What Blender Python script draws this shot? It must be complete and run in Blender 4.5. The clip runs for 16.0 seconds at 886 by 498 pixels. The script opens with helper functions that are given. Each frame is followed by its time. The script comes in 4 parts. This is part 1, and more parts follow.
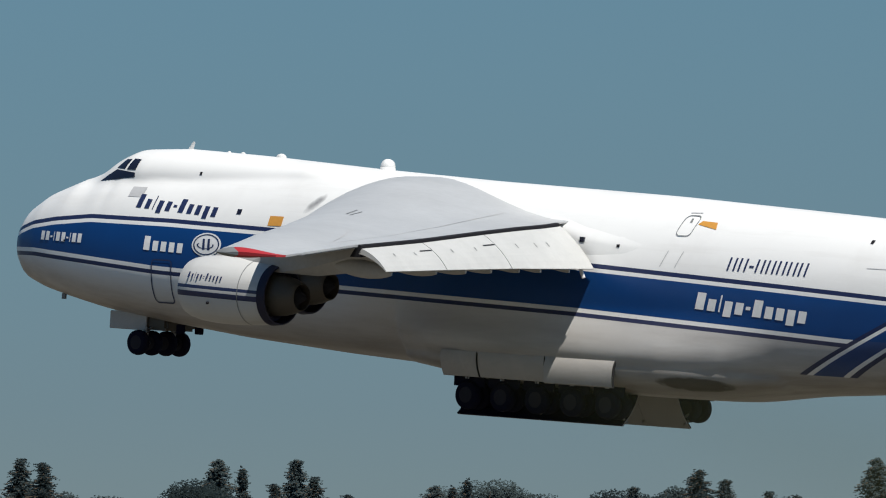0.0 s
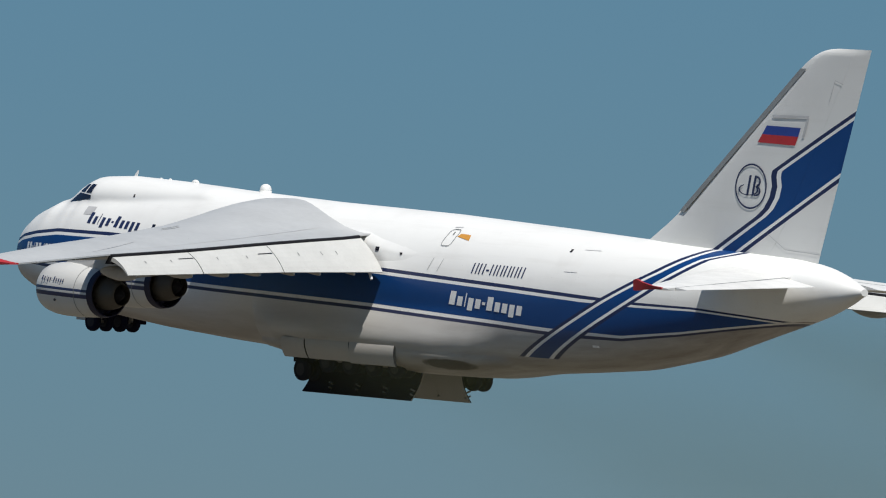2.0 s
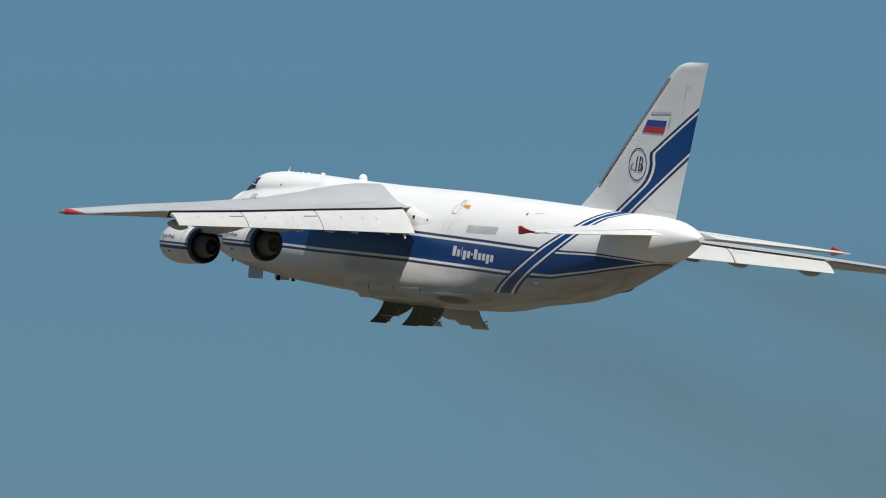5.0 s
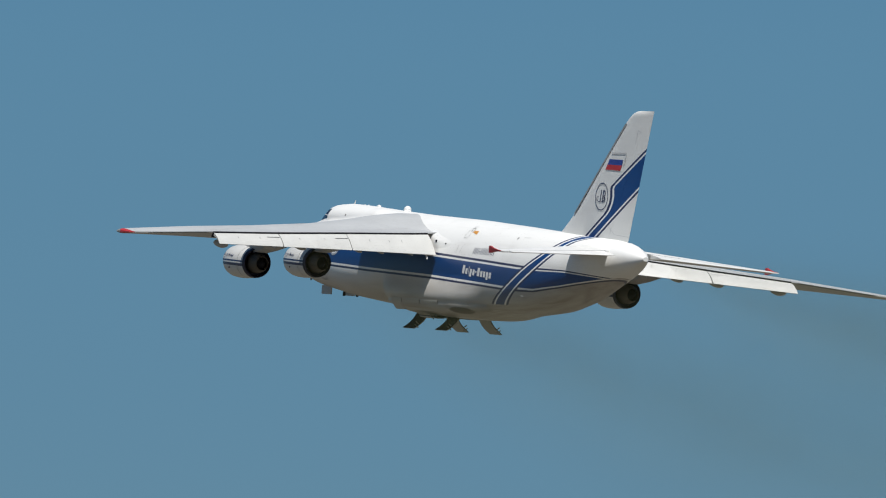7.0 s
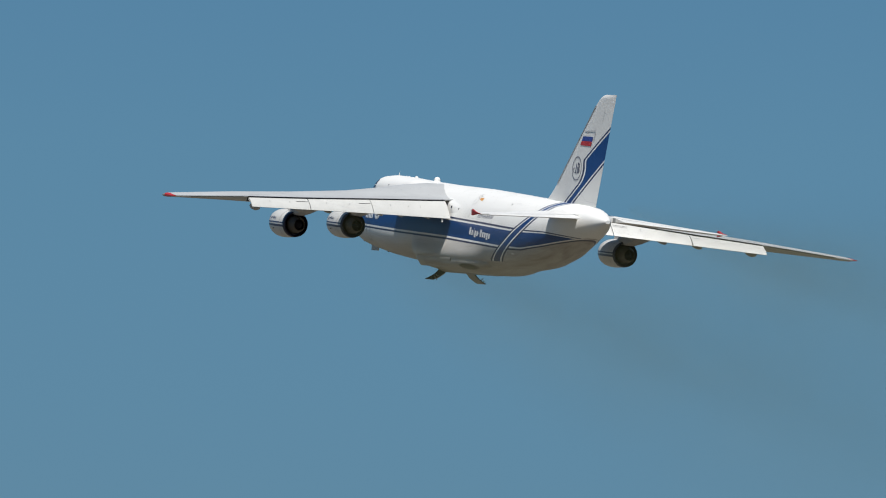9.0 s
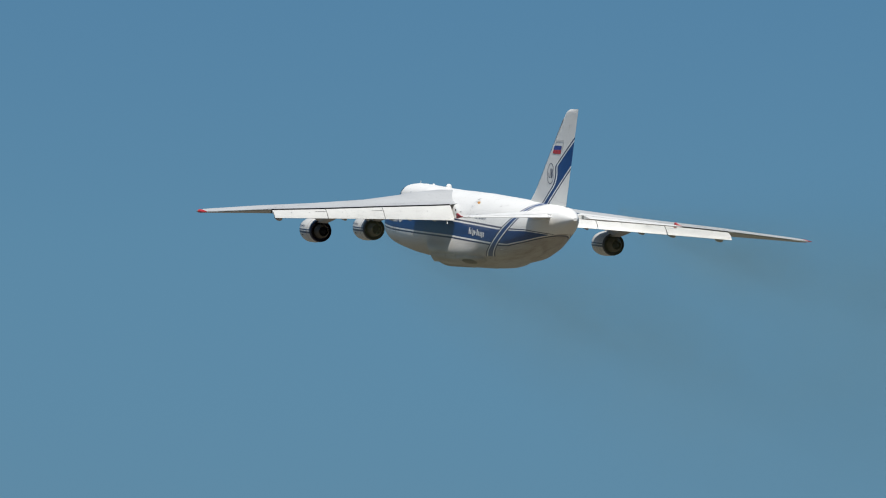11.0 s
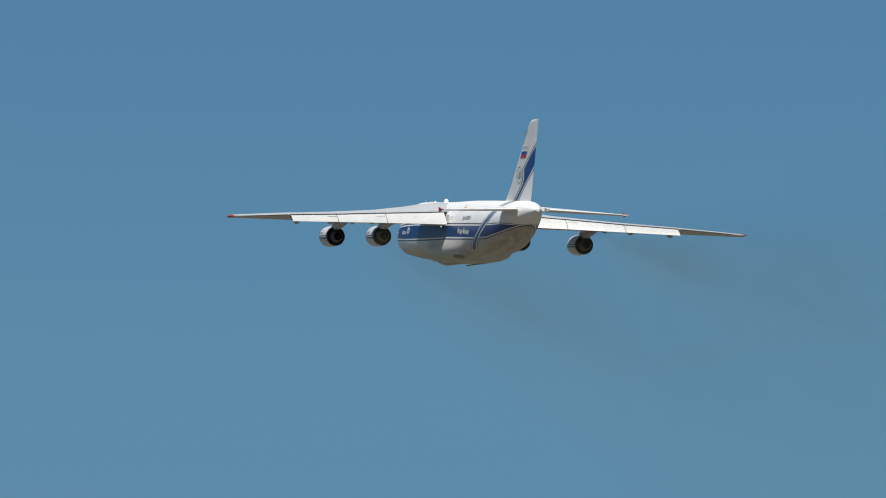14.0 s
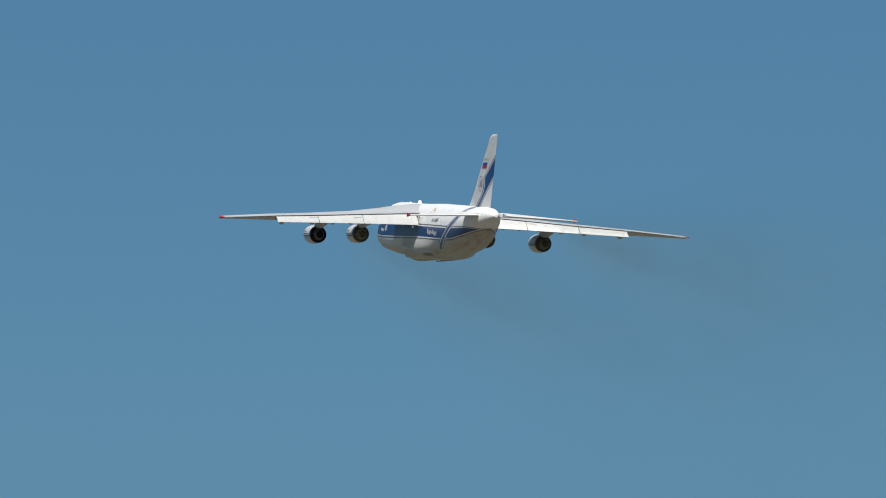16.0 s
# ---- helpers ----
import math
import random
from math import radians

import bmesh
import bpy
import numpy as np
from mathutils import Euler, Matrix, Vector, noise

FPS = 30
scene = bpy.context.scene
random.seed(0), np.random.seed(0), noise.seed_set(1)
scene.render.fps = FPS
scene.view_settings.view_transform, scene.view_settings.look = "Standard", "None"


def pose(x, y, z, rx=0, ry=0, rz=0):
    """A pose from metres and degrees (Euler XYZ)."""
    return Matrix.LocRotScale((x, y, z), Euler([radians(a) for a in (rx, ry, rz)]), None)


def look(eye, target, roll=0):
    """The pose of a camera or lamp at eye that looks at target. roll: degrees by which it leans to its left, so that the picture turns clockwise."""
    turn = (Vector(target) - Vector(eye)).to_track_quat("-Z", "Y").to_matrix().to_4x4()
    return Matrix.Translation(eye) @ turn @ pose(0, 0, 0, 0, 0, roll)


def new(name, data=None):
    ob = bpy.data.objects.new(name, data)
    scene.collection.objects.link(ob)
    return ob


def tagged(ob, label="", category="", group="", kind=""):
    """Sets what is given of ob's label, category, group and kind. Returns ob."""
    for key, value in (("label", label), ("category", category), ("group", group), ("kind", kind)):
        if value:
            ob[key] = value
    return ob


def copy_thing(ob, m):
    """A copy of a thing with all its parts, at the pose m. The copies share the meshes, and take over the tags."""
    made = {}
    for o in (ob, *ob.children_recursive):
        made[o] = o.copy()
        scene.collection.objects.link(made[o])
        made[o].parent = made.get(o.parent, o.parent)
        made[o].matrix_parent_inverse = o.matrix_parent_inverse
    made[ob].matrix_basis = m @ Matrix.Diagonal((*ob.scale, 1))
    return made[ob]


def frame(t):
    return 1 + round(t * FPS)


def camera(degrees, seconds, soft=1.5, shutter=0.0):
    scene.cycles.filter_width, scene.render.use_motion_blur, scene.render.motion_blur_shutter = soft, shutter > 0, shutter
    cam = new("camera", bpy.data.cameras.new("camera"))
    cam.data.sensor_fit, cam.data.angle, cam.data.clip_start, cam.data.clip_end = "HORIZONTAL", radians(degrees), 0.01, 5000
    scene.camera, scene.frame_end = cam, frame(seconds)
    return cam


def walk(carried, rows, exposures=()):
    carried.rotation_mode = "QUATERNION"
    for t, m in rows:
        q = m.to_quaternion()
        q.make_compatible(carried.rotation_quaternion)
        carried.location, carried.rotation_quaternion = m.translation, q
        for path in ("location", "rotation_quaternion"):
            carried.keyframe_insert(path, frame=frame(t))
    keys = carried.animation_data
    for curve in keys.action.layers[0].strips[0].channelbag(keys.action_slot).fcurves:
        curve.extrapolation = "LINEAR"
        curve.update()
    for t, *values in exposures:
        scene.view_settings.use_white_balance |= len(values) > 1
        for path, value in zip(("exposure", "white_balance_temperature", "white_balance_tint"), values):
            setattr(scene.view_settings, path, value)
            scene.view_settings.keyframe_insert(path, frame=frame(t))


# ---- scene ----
cam = camera(5.0, 16.0, soft=1.1)
# the camera stands still on the airfield and pans after the aircraft
walk(cam, [
    (0, pose(0, 0, 1.7, 92.4594, 0, -141.5750)),
    (0.5, pose(0, 0, 1.7, 92.7404, 0, -138.4904)),
    (1, pose(0, 0, 1.7, 93.1773, 0, -135.7826)),
    (1.5, pose(0, 0, 1.7, 93.5069, 0, -133.3062)),
    (2, pose(0, 0, 1.7, 93.8712, 0, -130.9746)),
    (2.5, pose(0, 0, 1.7, 94.2821, 0, -128.7331)),
    (3, pose(0, 0, 1.7, 94.6092, 0, -126.6879)),
    (3.5, pose(0, 0, 1.7, 94.7408, 0, -124.8028)),
    (4, pose(0, 0, 1.7, 94.8654, 0, -123.2312)),
    (4.5, pose(0, 0, 1.7, 95.1600, 0, -121.7548)),
    (5, pose(0, 0, 1.7, 95.4781, 0, -120.3782)),
    (5.5, pose(0, 0, 1.7, 95.8007, 0, -119.0640)),
    (6, pose(0, 0, 1.7, 96.1103, 0, -117.7767)),
    (6.5, pose(0, 0, 1.7, 96.3899, 0, -116.4832)),
    (7, pose(0, 0, 1.7, 96.6398, 0, -115.1198)),
    (7.5, pose(0, 0, 1.7, 96.8232, 0, -113.8887)),
    (8, pose(0, 0, 1.7, 96.9647, 0, -112.7441)),
    (8.5, pose(0, 0, 1.7, 97.0923, 0, -111.7115)),
    (9, pose(0, 0, 1.7, 97.2518, 0, -110.7344)),
    (9.5, pose(0, 0, 1.7, 97.4121, 0, -109.8036)),
    (10, pose(0, 0, 1.7, 97.5506, 0, -108.9240)),
    (10.5, pose(0, 0, 1.7, 97.6759, 0, -108.1302)),
    (11, pose(0, 0, 1.7, 97.7963, 0, -107.4490)),
    (11.5, pose(0, 0, 1.7, 97.9198, 0, -106.9017)),
    (12, pose(0, 0, 1.7, 98.0311, 0, -106.4851)),
    (12.5, pose(0, 0, 1.7, 98.1376, 0, -106.0941)),
    (13, pose(0, 0, 1.7, 98.2158, 0, -105.7226)),
    (13.5, pose(0, 0, 1.7, 98.3501, 0, -105.3661)),
    (14, pose(0, 0, 1.7, 98.4840, 0, -104.9925)),
    (14.5, pose(0, 0, 1.7, 98.5895, 0, -104.6566)),
    (15, pose(0, 0, 1.7, 98.7104, 0, -104.3892)),
    (15.5, pose(0, 0, 1.7, 98.7721, 0, -104.2040)),
    (16, pose(0, 0, 1.7, 98.7392, 0, -104.0771)),
], ((0, 0.12), (1.0, 0.04), (4.0, 0.05), (9.0, 0.10), (16, 0.17)))

# the aircraft's way: seconds, place and attitude
AIRCRAFT_ROWS = [
    (0, pose(300.19, -346.15, 14.30, 0.205, -4.302, 0)),
    (0.5, pose(336.68, -348.33, 18.50, -0.186, -4.542, 0)),
    (1, pose(373.32, -350.68, 22.87, -0.553, -4.940, 0)),
    (1.5, pose(410.13, -353.21, 27.73, -0.694, -5.344, 0)),
    (2, pose(447.09, -355.84, 32.86, -0.555, -5.662, 0)),
    (2.5, pose(483.94, -358.58, 38.28, -0.271, -5.834, 0)),
    (3, pose(520.81, -361.50, 44.04, 0.162, -6.062, 0)),
    (3.5, pose(557.90, -364.41, 50.07, 0.500, -6.279, 0)),
    (4, pose(595.29, -367.29, 56.38, 0.582, -6.375, 0)),
    (4.5, pose(632.95, -370.29, 62.74, 0.641, -6.441, 0)),
    (5, pose(671.25, -373.13, 69.45, 0.514, -6.404, 0)),
    (5.5, pose(709.91, -375.19, 76.50, 0.377, -6.382, 0)),
    (6, pose(748.64, -375.91, 83.87, 0.405, -6.491, 0)),
    (6.5, pose(787.16, -374.69, 91.56, 0.772, -6.848, 0)),
    (7, pose(825.49, -372.55, 99.33, 1.364, -7.391, 0)),
    (7.5, pose(863.80, -369.92, 107.22, 1.965, -7.889, 0)),
    (8, pose(902.15, -366.97, 115.00, 2.278, -8.162, 0)),
    (8.5, pose(940.64, -363.90, 122.66, 2.326, -8.259, 0)),
    (9, pose(979.26, -360.90, 130.31, 2.106, -8.249, 0)),
    (9.5, pose(1018.97, -357.95, 138.02, 1.819, -8.328, 0)),
    (10, pose(1060.29, -355.40, 145.82, 1.242, -8.435, 0)),
    (10.5, pose(1102.12, -353.60, 153.66, 0.545, -8.511, 0)),
    (11, pose(1143.39, -352.86, 161.42, -0.051, -8.394, 0)),
    (11.5, pose(1183.00, -353.52, 169.15, -0.428, -8.124, 0)),
    (12, pose(1221.54, -354.89, 176.79, -0.688, -7.733, 0)),
    (12.5, pose(1259.86, -356.47, 184.51, -0.880, -7.369, 0)),
    (13, pose(1298.09, -358.24, 192.22, -0.937, -6.951, 0)),
    (13.5, pose(1336.22, -360.21, 199.91, -0.775, -6.375, 0)),
    (14, pose(1374.22, -362.51, 207.76, -0.498, -6.096, 0)),
    (14.5, pose(1412.12, -365.12, 215.83, -0.151, -6.248, 0)),
    (15, pose(1449.92, -367.81, 224.14, 0.059, -6.695, 0)),
    (15.5, pose(1487.78, -370.51, 232.14, 0.051, -7.088, 0)),
    (16, pose(1526.01, -373.23, 238.20, -0.085, -7.433, 0)),
]

# ---------------------------------------------------------------- light
SUN_TO = Vector((-2.3, 0.84, 4.0)).normalized()
world = bpy.data.worlds.new("sky")
scene.world = world
world.use_nodes = True
wn = world.node_tree.nodes
sky = wn.new("ShaderNodeTexSky")
sky.sky_type = "NISHITA"
sky.sun_disc = False
sky.sun_elevation = math.asin(SUN_TO.z)
sky.sun_rotation = math.atan2(SUN_TO.x, SUN_TO.y)
sky.altitude = 0
sky.air_density, sky.dust_density, sky.ozone_density = 0.9, 0.0, 3.0
# the summer haze low over the airfield mutes the sky towards the horizon
HAZE = [(0.0000, (0.198, 0.250, 0.338)), (0.0279, (0.198, 0.263, 0.349)), (0.0637, (0.236, 0.328, 0.391)), (0.1028, (0.268, 0.391, 0.439)), (0.1357, (0.305, 0.459, 0.492)), (0.1693, (0.298, 0.471, 0.521)), (0.4500, (0.340, 0.537, 0.594))]
where, split, haze = wn.new("ShaderNodeTexCoord"), wn.new("ShaderNodeSeparateXYZ"), wn.new("ShaderNodeValToRGB")
while len(haze.color_ramp.elements) < len(HAZE):
    haze.color_ramp.elements.new(0.5)
for stop, (height, colour) in zip(haze.color_ramp.elements, HAZE):
    stop.position, stop.color = height, (*colour, 1)
world.node_tree.links.new(where.outputs["Generated"], split.inputs[0])
world.node_tree.links.new(split.outputs[2], haze.inputs[0])
tint = wn.new("ShaderNodeMix")
tint.data_type, tint.blend_type = "RGBA", "MULTIPLY"
tint.inputs[0].default_value = 1.0
world.node_tree.links.new(haze.outputs[0], tint.inputs[7])
world.node_tree.links.new(sky.outputs[0], tint.inputs[6])
world.node_tree.links.new(tint.outputs[2], wn["Background"].inputs[0])
wn["Background"].inputs[1].default_value = 0.10

sun = new("sun", bpy.data.lights.new("sun", "SUN"))
sun.data.energy, sun.data.angle, sun.data.color = 4.6, radians(0.53), (1.0, 0.96, 0.90)
sun.matrix_world = look(SUN_TO * 100, (0, 0, 0))


# ---------------------------------------------------------------- materials
class Nodes:
    """A small wrapper for building node materials."""

    def __init__(self, name):
        self.mat = bpy.data.materials.new(name)
        self.mat.use_nodes = True
        self.tree = self.mat.node_tree
        self.bsdf = self.tree.nodes["Principled BSDF"]

    def link(self, a, b):
        self.tree.links.new(a, b)

    def put(self, socket, value):
        if hasattr(value, "is_output"):
            self.link(value, socket)
        else:
            socket.default_value = value

    def coords(self):
        n = self.tree.nodes.new("ShaderNodeTexCoord")
        return n.outputs["Object"]

    def split(self, v):
        n = self.tree.nodes.new("ShaderNodeSeparateXYZ")
        self.link(v, n.inputs[0])
        return n.outputs[0], n.outputs[1], n.outputs[2]

    def math(self, op, a, b=0.0, c=0.0):
        n = self.tree.nodes.new("ShaderNodeMath")
        n.operation = op
        self.put(n.inputs[0], a), self.put(n.inputs[1], b)
        if op in ("COMPARE", "MULTIPLY_ADD"):
            self.put(n.inputs[2], c)
        return n.outputs[0]

    def mix(self, f, a, b):
        n = self.tree.nodes.new("ShaderNodeMix")
        n.data_type = "RGBA"
        self.put(n.inputs[0], f), self.put(n.inputs[6], a), self.put(n.inputs[7], b)
        return n.outputs[2]

    def curve(self, value, points, low, high):
        """A piecewise curve: points (in, out) with in scaled to 0..1 by low..high and out by 0..21."""
        n = self.tree.nodes.new("ShaderNodeFloatCurve")
        c = n.mapping.curves[0]
        pts = [((a - low[0]) / (low[1] - low[0]), (b - high[0]) / (high[1] - high[0])) for a, b in points]
        while len(c.points) < len(pts):
            c.points.new(0.5, 0.5)
        for q, (a, b) in zip(c.points, pts):
            q.location = (a, b)
            q.handle_type = "VECTOR"
        n.mapping.update()
        s = self.math("DIVIDE", self.math("SUBTRACT", value, low[0]), low[1] - low[0])
        self.link(s, n.inputs["Value"])
        return self.math("MULTIPLY_ADD", n.outputs[0], high[1] - high[0], high[0])

    def noise(self, scale, detail=4.0, rough=0.55, vector=None, stretch=None):
        n = self.tree.nodes.new("ShaderNodeTexNoise")
        n.inputs["Scale"].default_value, n.inputs["Detail"].default_value = scale, detail
        n.inputs["Roughness"].default_value = rough
        v = vector or self.coords()
        if stretch:
            m = self.tree.nodes.new("ShaderNodeMapping")
            m.inputs["Scale"].default_value = stretch
            self.link(v, m.inputs[0])
            v = m.outputs[0]
        self.link(v, n.inputs["Vector"])
        return n.outputs["Fac"]

    def ramp(self, f, stops):
        n = self.tree.nodes.new("ShaderNodeValToRGB")
        e = n.color_ramp.elements
        while len(e) < len(stops):
            e.new(0.5)
        for k, (p, c) in zip(e, stops):
            k.position, k.color = p, (c, c, c, 1) if isinstance(c, float) else (*c, 1)
        self.link(f, n.inputs[0])
        return n.outputs[0]

    def bump(self, height, strength, distance=0.02):
        n = self.tree.nodes.new("ShaderNodeBump")
        n.inputs["Strength"].default_value, n.inputs["Distance"].default_value = strength, distance
        self.link(height, n.inputs["Height"])
        self.link(n.outputs[0], self.bsdf.inputs["Normal"])

    def done(self, color=None, rough=0.5, metal=0.0):
        if color is not None:
            self.put(self.bsdf.inputs["Base Color"], color)
        self.put(self.bsdf.inputs["Roughness"], rough)
        self.put(self.bsdf.inputs["Metallic"], metal)
        return self.mat


WHITE, NAVY, BLUE = (0.80, 0.80, 0.78, 1), (0.018, 0.028, 0.085, 1), (0.004, 0.047, 0.180, 1)


def plain(name, color, rough=0.5, metal=0.0, vary=0.12, scale=0.8, shine=0.5):
    """Paint, metal or rubber with blotches at two scales."""
    n = Nodes(name)
    big, small = n.noise(scale, 3), n.noise(scale * 9, 4)
    f = n.math("ADD", n.math("MULTIPLY", big, 0.6), n.math("MULTIPLY", small, 0.4))
    lo = tuple(c * (1 - vary) for c in color) + (1,)
    hi = tuple(min(1, c * (1 + vary)) for c in color) + (1,)
    n.bump(small, 0.06)
    n.bsdf.inputs["Specular IOR Level"].default_value = shine
    return n.done(n.mix(n.ramp(f, [(0.3, 0.0), (0.7, 1.0)]), lo, hi), rough, metal)


def weathered(n, color, dirt=(0.30, 0.26, 0.21, 1), amount=0.22):
    """Streaks along the airflow and large soft stains over a paint colour."""
    streak = n.ramp(n.noise(1.2, 5, 0.6, stretch=(0.12, 1.0, 1.6)), [(0.52, 0.0), (0.78, 1.0)])
    stain = n.ramp(n.noise(0.35, 4, 0.6), [(0.50, 0.0), (0.75, 1.0)])
    f = n.math("MULTIPLY", n.math("ADD", n.math("MULTIPLY", streak, 0.6), n.math("MULTIPLY", stain, 0.5)), amount)
    return n.mix(f, color, dirt)


def line_mask(n, d, lo, hi):
    """1 where lo < d < hi."""
    return n.math("MULTIPLY", n.math("GREATER_THAN", d, lo), n.math("LESS_THAN", d, hi))


def fuselage_paint():
    n = Nodes("fuselage_paint")
    x, y, z = n.split(n.coords())
    u = n.math("MULTIPLY", x, -1.0)
    top = n.curve(u, [(0.5, 7.85), (1.6, 8.1), (2.85, 8.43), (4.6, 8.66), (7.1, 8.88), (12.1, 8.88), (18.7, 8.74), (37, 8.02), (46, 7.67),
                      (56, 7.24), (60, 7.20), (63.2, 6.98), (65.3, 6.80), (66.8, 6.74)], (0, 70), (0, 21))
    low = n.curve(u, [(0.5, 7.2), (3.3, 7.22), (7.1, 7.02), (11.5, 6.76), (22.2, 6.43), (35.3, 6.13), (43.8, 5.8), (49.4, 5.56), (54.9, 5.45),
                      (58.7, 5.85), (62.2, 6.35), (65.3, 6.78), (66.6, 6.92)], (0, 70), (0, 21))
    thin = n.curve(u, [(0, 1.0), (52, 1.0), (62, 1.9), (70, 2.4)], (0, 70), (0, 4))
    d1 = n.math("MULTIPLY", n.math("SUBTRACT", top, z), thin)
    d2 = n.math("MULTIPLY", n.math("SUBTRACT", z, low), thin)
    white = weathered(n, WHITE, (0.40, 0.37, 0.33, 1), 0.26)
    blue = n.mix(n.noise(0.5, 4), tuple(c * 0.88 for c in BLUE), tuple(c * 1.12 for c in BLUE))
    body = n.math("MULTIPLY", n.math("GREATER_THAN", d1, 0.0), n.math("GREATER_THAN", d2, -0.36))
    col = n.mix(body, white, blue)
    col = n.mix(n.math("MULTIPLY", body, n.math("LESS_THAN", d1, 0.36)), col, white)
    col = n.mix(n.math("MULTIPLY", body, n.math("LESS_THAN", d1, 0.19)), col, NAVY)
    col = n.mix(n.math("MULTIPLY", body, n.math("LESS_THAN", d2, 0.0)), col, white)
    col = n.mix(n.math("MULTIPLY", body, n.math("LESS_THAN", d2, -0.18)), col, NAVY)
    # the diagonal band, bounded fore and aft
    fore = n.curve(z, [(3.6, 46.5), (3.87, 46.82), (7.24, 53.23), (8.91, 56.56), (9.64, 57.78), (10.0, 58.4), (10.5, 59.0)], (0, 21), (40, 70))
    aft = n.curve(z, [(3.6, 49.2), (4.32, 50.51), (6.38, 54.32), (7.69, 56.69), (9.03, 58.89), (9.7, 59.93), (10.05, 61.2), (10.5, 61.6)], (0, 21), (40, 70))
    a, b = n.math("SUBTRACT", u, fore), n.math("SUBTRACT", aft, u)
    side = n.math("MULTIPLY", n.math("GREATER_THAN", z, 3.95), n.math("LESS_THAN", z, 10.6))
    diag = n.math("MULTIPLY", n.math("MULTIPLY", n.math("GREATER_THAN", a, 0.0), n.math("GREATER_THAN", b, 0.0)), side)
    col = n.mix(diag, col, blue)
    for d in (a, b):
        col = n.mix(n.math("MULTIPLY", diag, n.math("LESS_THAN", d, 0.70)), col, white)
        col = n.mix(n.math("MULTIPLY", diag, n.math("LESS_THAN", d, 0.38)), col, NAVY)
    # soot and oil streaks low on the belly, with underside shade painted in
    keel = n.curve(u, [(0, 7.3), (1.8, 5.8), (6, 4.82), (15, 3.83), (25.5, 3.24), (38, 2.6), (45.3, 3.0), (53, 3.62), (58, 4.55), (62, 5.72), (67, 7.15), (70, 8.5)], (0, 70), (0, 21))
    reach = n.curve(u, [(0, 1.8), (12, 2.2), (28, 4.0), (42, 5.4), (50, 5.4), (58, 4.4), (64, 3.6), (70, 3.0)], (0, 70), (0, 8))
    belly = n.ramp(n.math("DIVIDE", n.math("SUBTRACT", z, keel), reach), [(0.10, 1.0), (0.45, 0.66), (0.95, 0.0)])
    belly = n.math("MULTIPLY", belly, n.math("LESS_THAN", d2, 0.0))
    grime_shade = n.ramp(n.noise(0.9, 6, 0.65, stretch=(0.15, 1.0, 1.2)), [(0.32, 0.62), (0.70, 1.0)])
    col = n.mix(n.math("MULTIPLY", n.math("MULTIPLY", belly, grime_shade), n.math("SUBTRACT", 0.94, n.math("MULTIPLY", n.math("MAXIMUM", diag, body), 0.74))), col, (0.20, 0.165, 0.14, 1))
    du, dz = n.math("DIVIDE", n.math("SUBTRACT", u, 41.8), 2.6), n.math("DIVIDE", n.math("SUBTRACT", z, 3.22), 0.40)
    spot = n.math("ADD", n.math("ADD", n.math("MULTIPLY", du, du), n.math("MULTIPLY", dz, dz)), n.math("MULTIPLY", n.noise(1.5, 4), 0.9))
    col = n.mix(n.math("MULTIPLY", n.ramp(spot, [(0.80, 1.0), (1.15, 0.0)]), 0.92), col, (0.07, 0.055, 0.045, 1))
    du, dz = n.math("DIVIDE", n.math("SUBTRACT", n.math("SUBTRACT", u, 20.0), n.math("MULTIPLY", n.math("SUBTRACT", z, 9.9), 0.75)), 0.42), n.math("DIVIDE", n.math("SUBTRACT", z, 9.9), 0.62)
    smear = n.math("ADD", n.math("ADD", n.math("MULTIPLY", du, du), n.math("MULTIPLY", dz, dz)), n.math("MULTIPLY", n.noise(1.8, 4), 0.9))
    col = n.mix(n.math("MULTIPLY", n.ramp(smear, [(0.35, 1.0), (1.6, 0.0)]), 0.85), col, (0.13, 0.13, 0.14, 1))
    n.bsdf.inputs["Specular IOR Level"].default_value = 0.28
    return n.done(col, 0.38)


def fin_paint():
    n = Nodes("fin_paint")
    x, y, z = n.split(n.coords())
    u = n.math("MULTIPLY", x, -1.0)
    fore = n.curve(z, [(9.5, 57.3), (10.07, 58.25), (12.1, 61.65), (12.5, 62.15), (13.1, 62.55), (13.7, 62.7), (14.2, 62.6), (14.5, 62.65), (18.07, 68.9), (20, 72)], (0, 21), (50, 75))
    aft = n.curve(z, [(9.5, 59.8), (10.14, 60.86), (14.25, 67.71), (17, 72.3)], (0, 21), (50, 75))
    a, b = n.math("SUBTRACT", u, fore), n.math("SUBTRACT", aft, u)
    diag = n.math("MULTIPLY", n.math("GREATER_THAN", a, 0.0), n.math("GREATER_THAN", b, 0.0))
    col = n.mix(diag, weathered(n, (0.70, 0.70, 0.68, 1), (0.42, 0.40, 0.36, 1), 0.25), n.mix(n.noise(0.5, 4), tuple(c * 0.88 for c in BLUE), tuple(c * 1.12 for c in BLUE)))
    for d in (a, b):
        col = n.mix(n.math("MULTIPLY", diag, n.math("LESS_THAN", d, 0.72)), col, (0.74, 0.74, 0.72, 1))
        col = n.mix(n.math("MULTIPLY", diag, n.math("LESS_THAN", d, 0.40)), col, NAVY)
    n.bsdf.inputs["Specular IOR Level"].default_value = 0.3
    return n.done(col, 0.42)


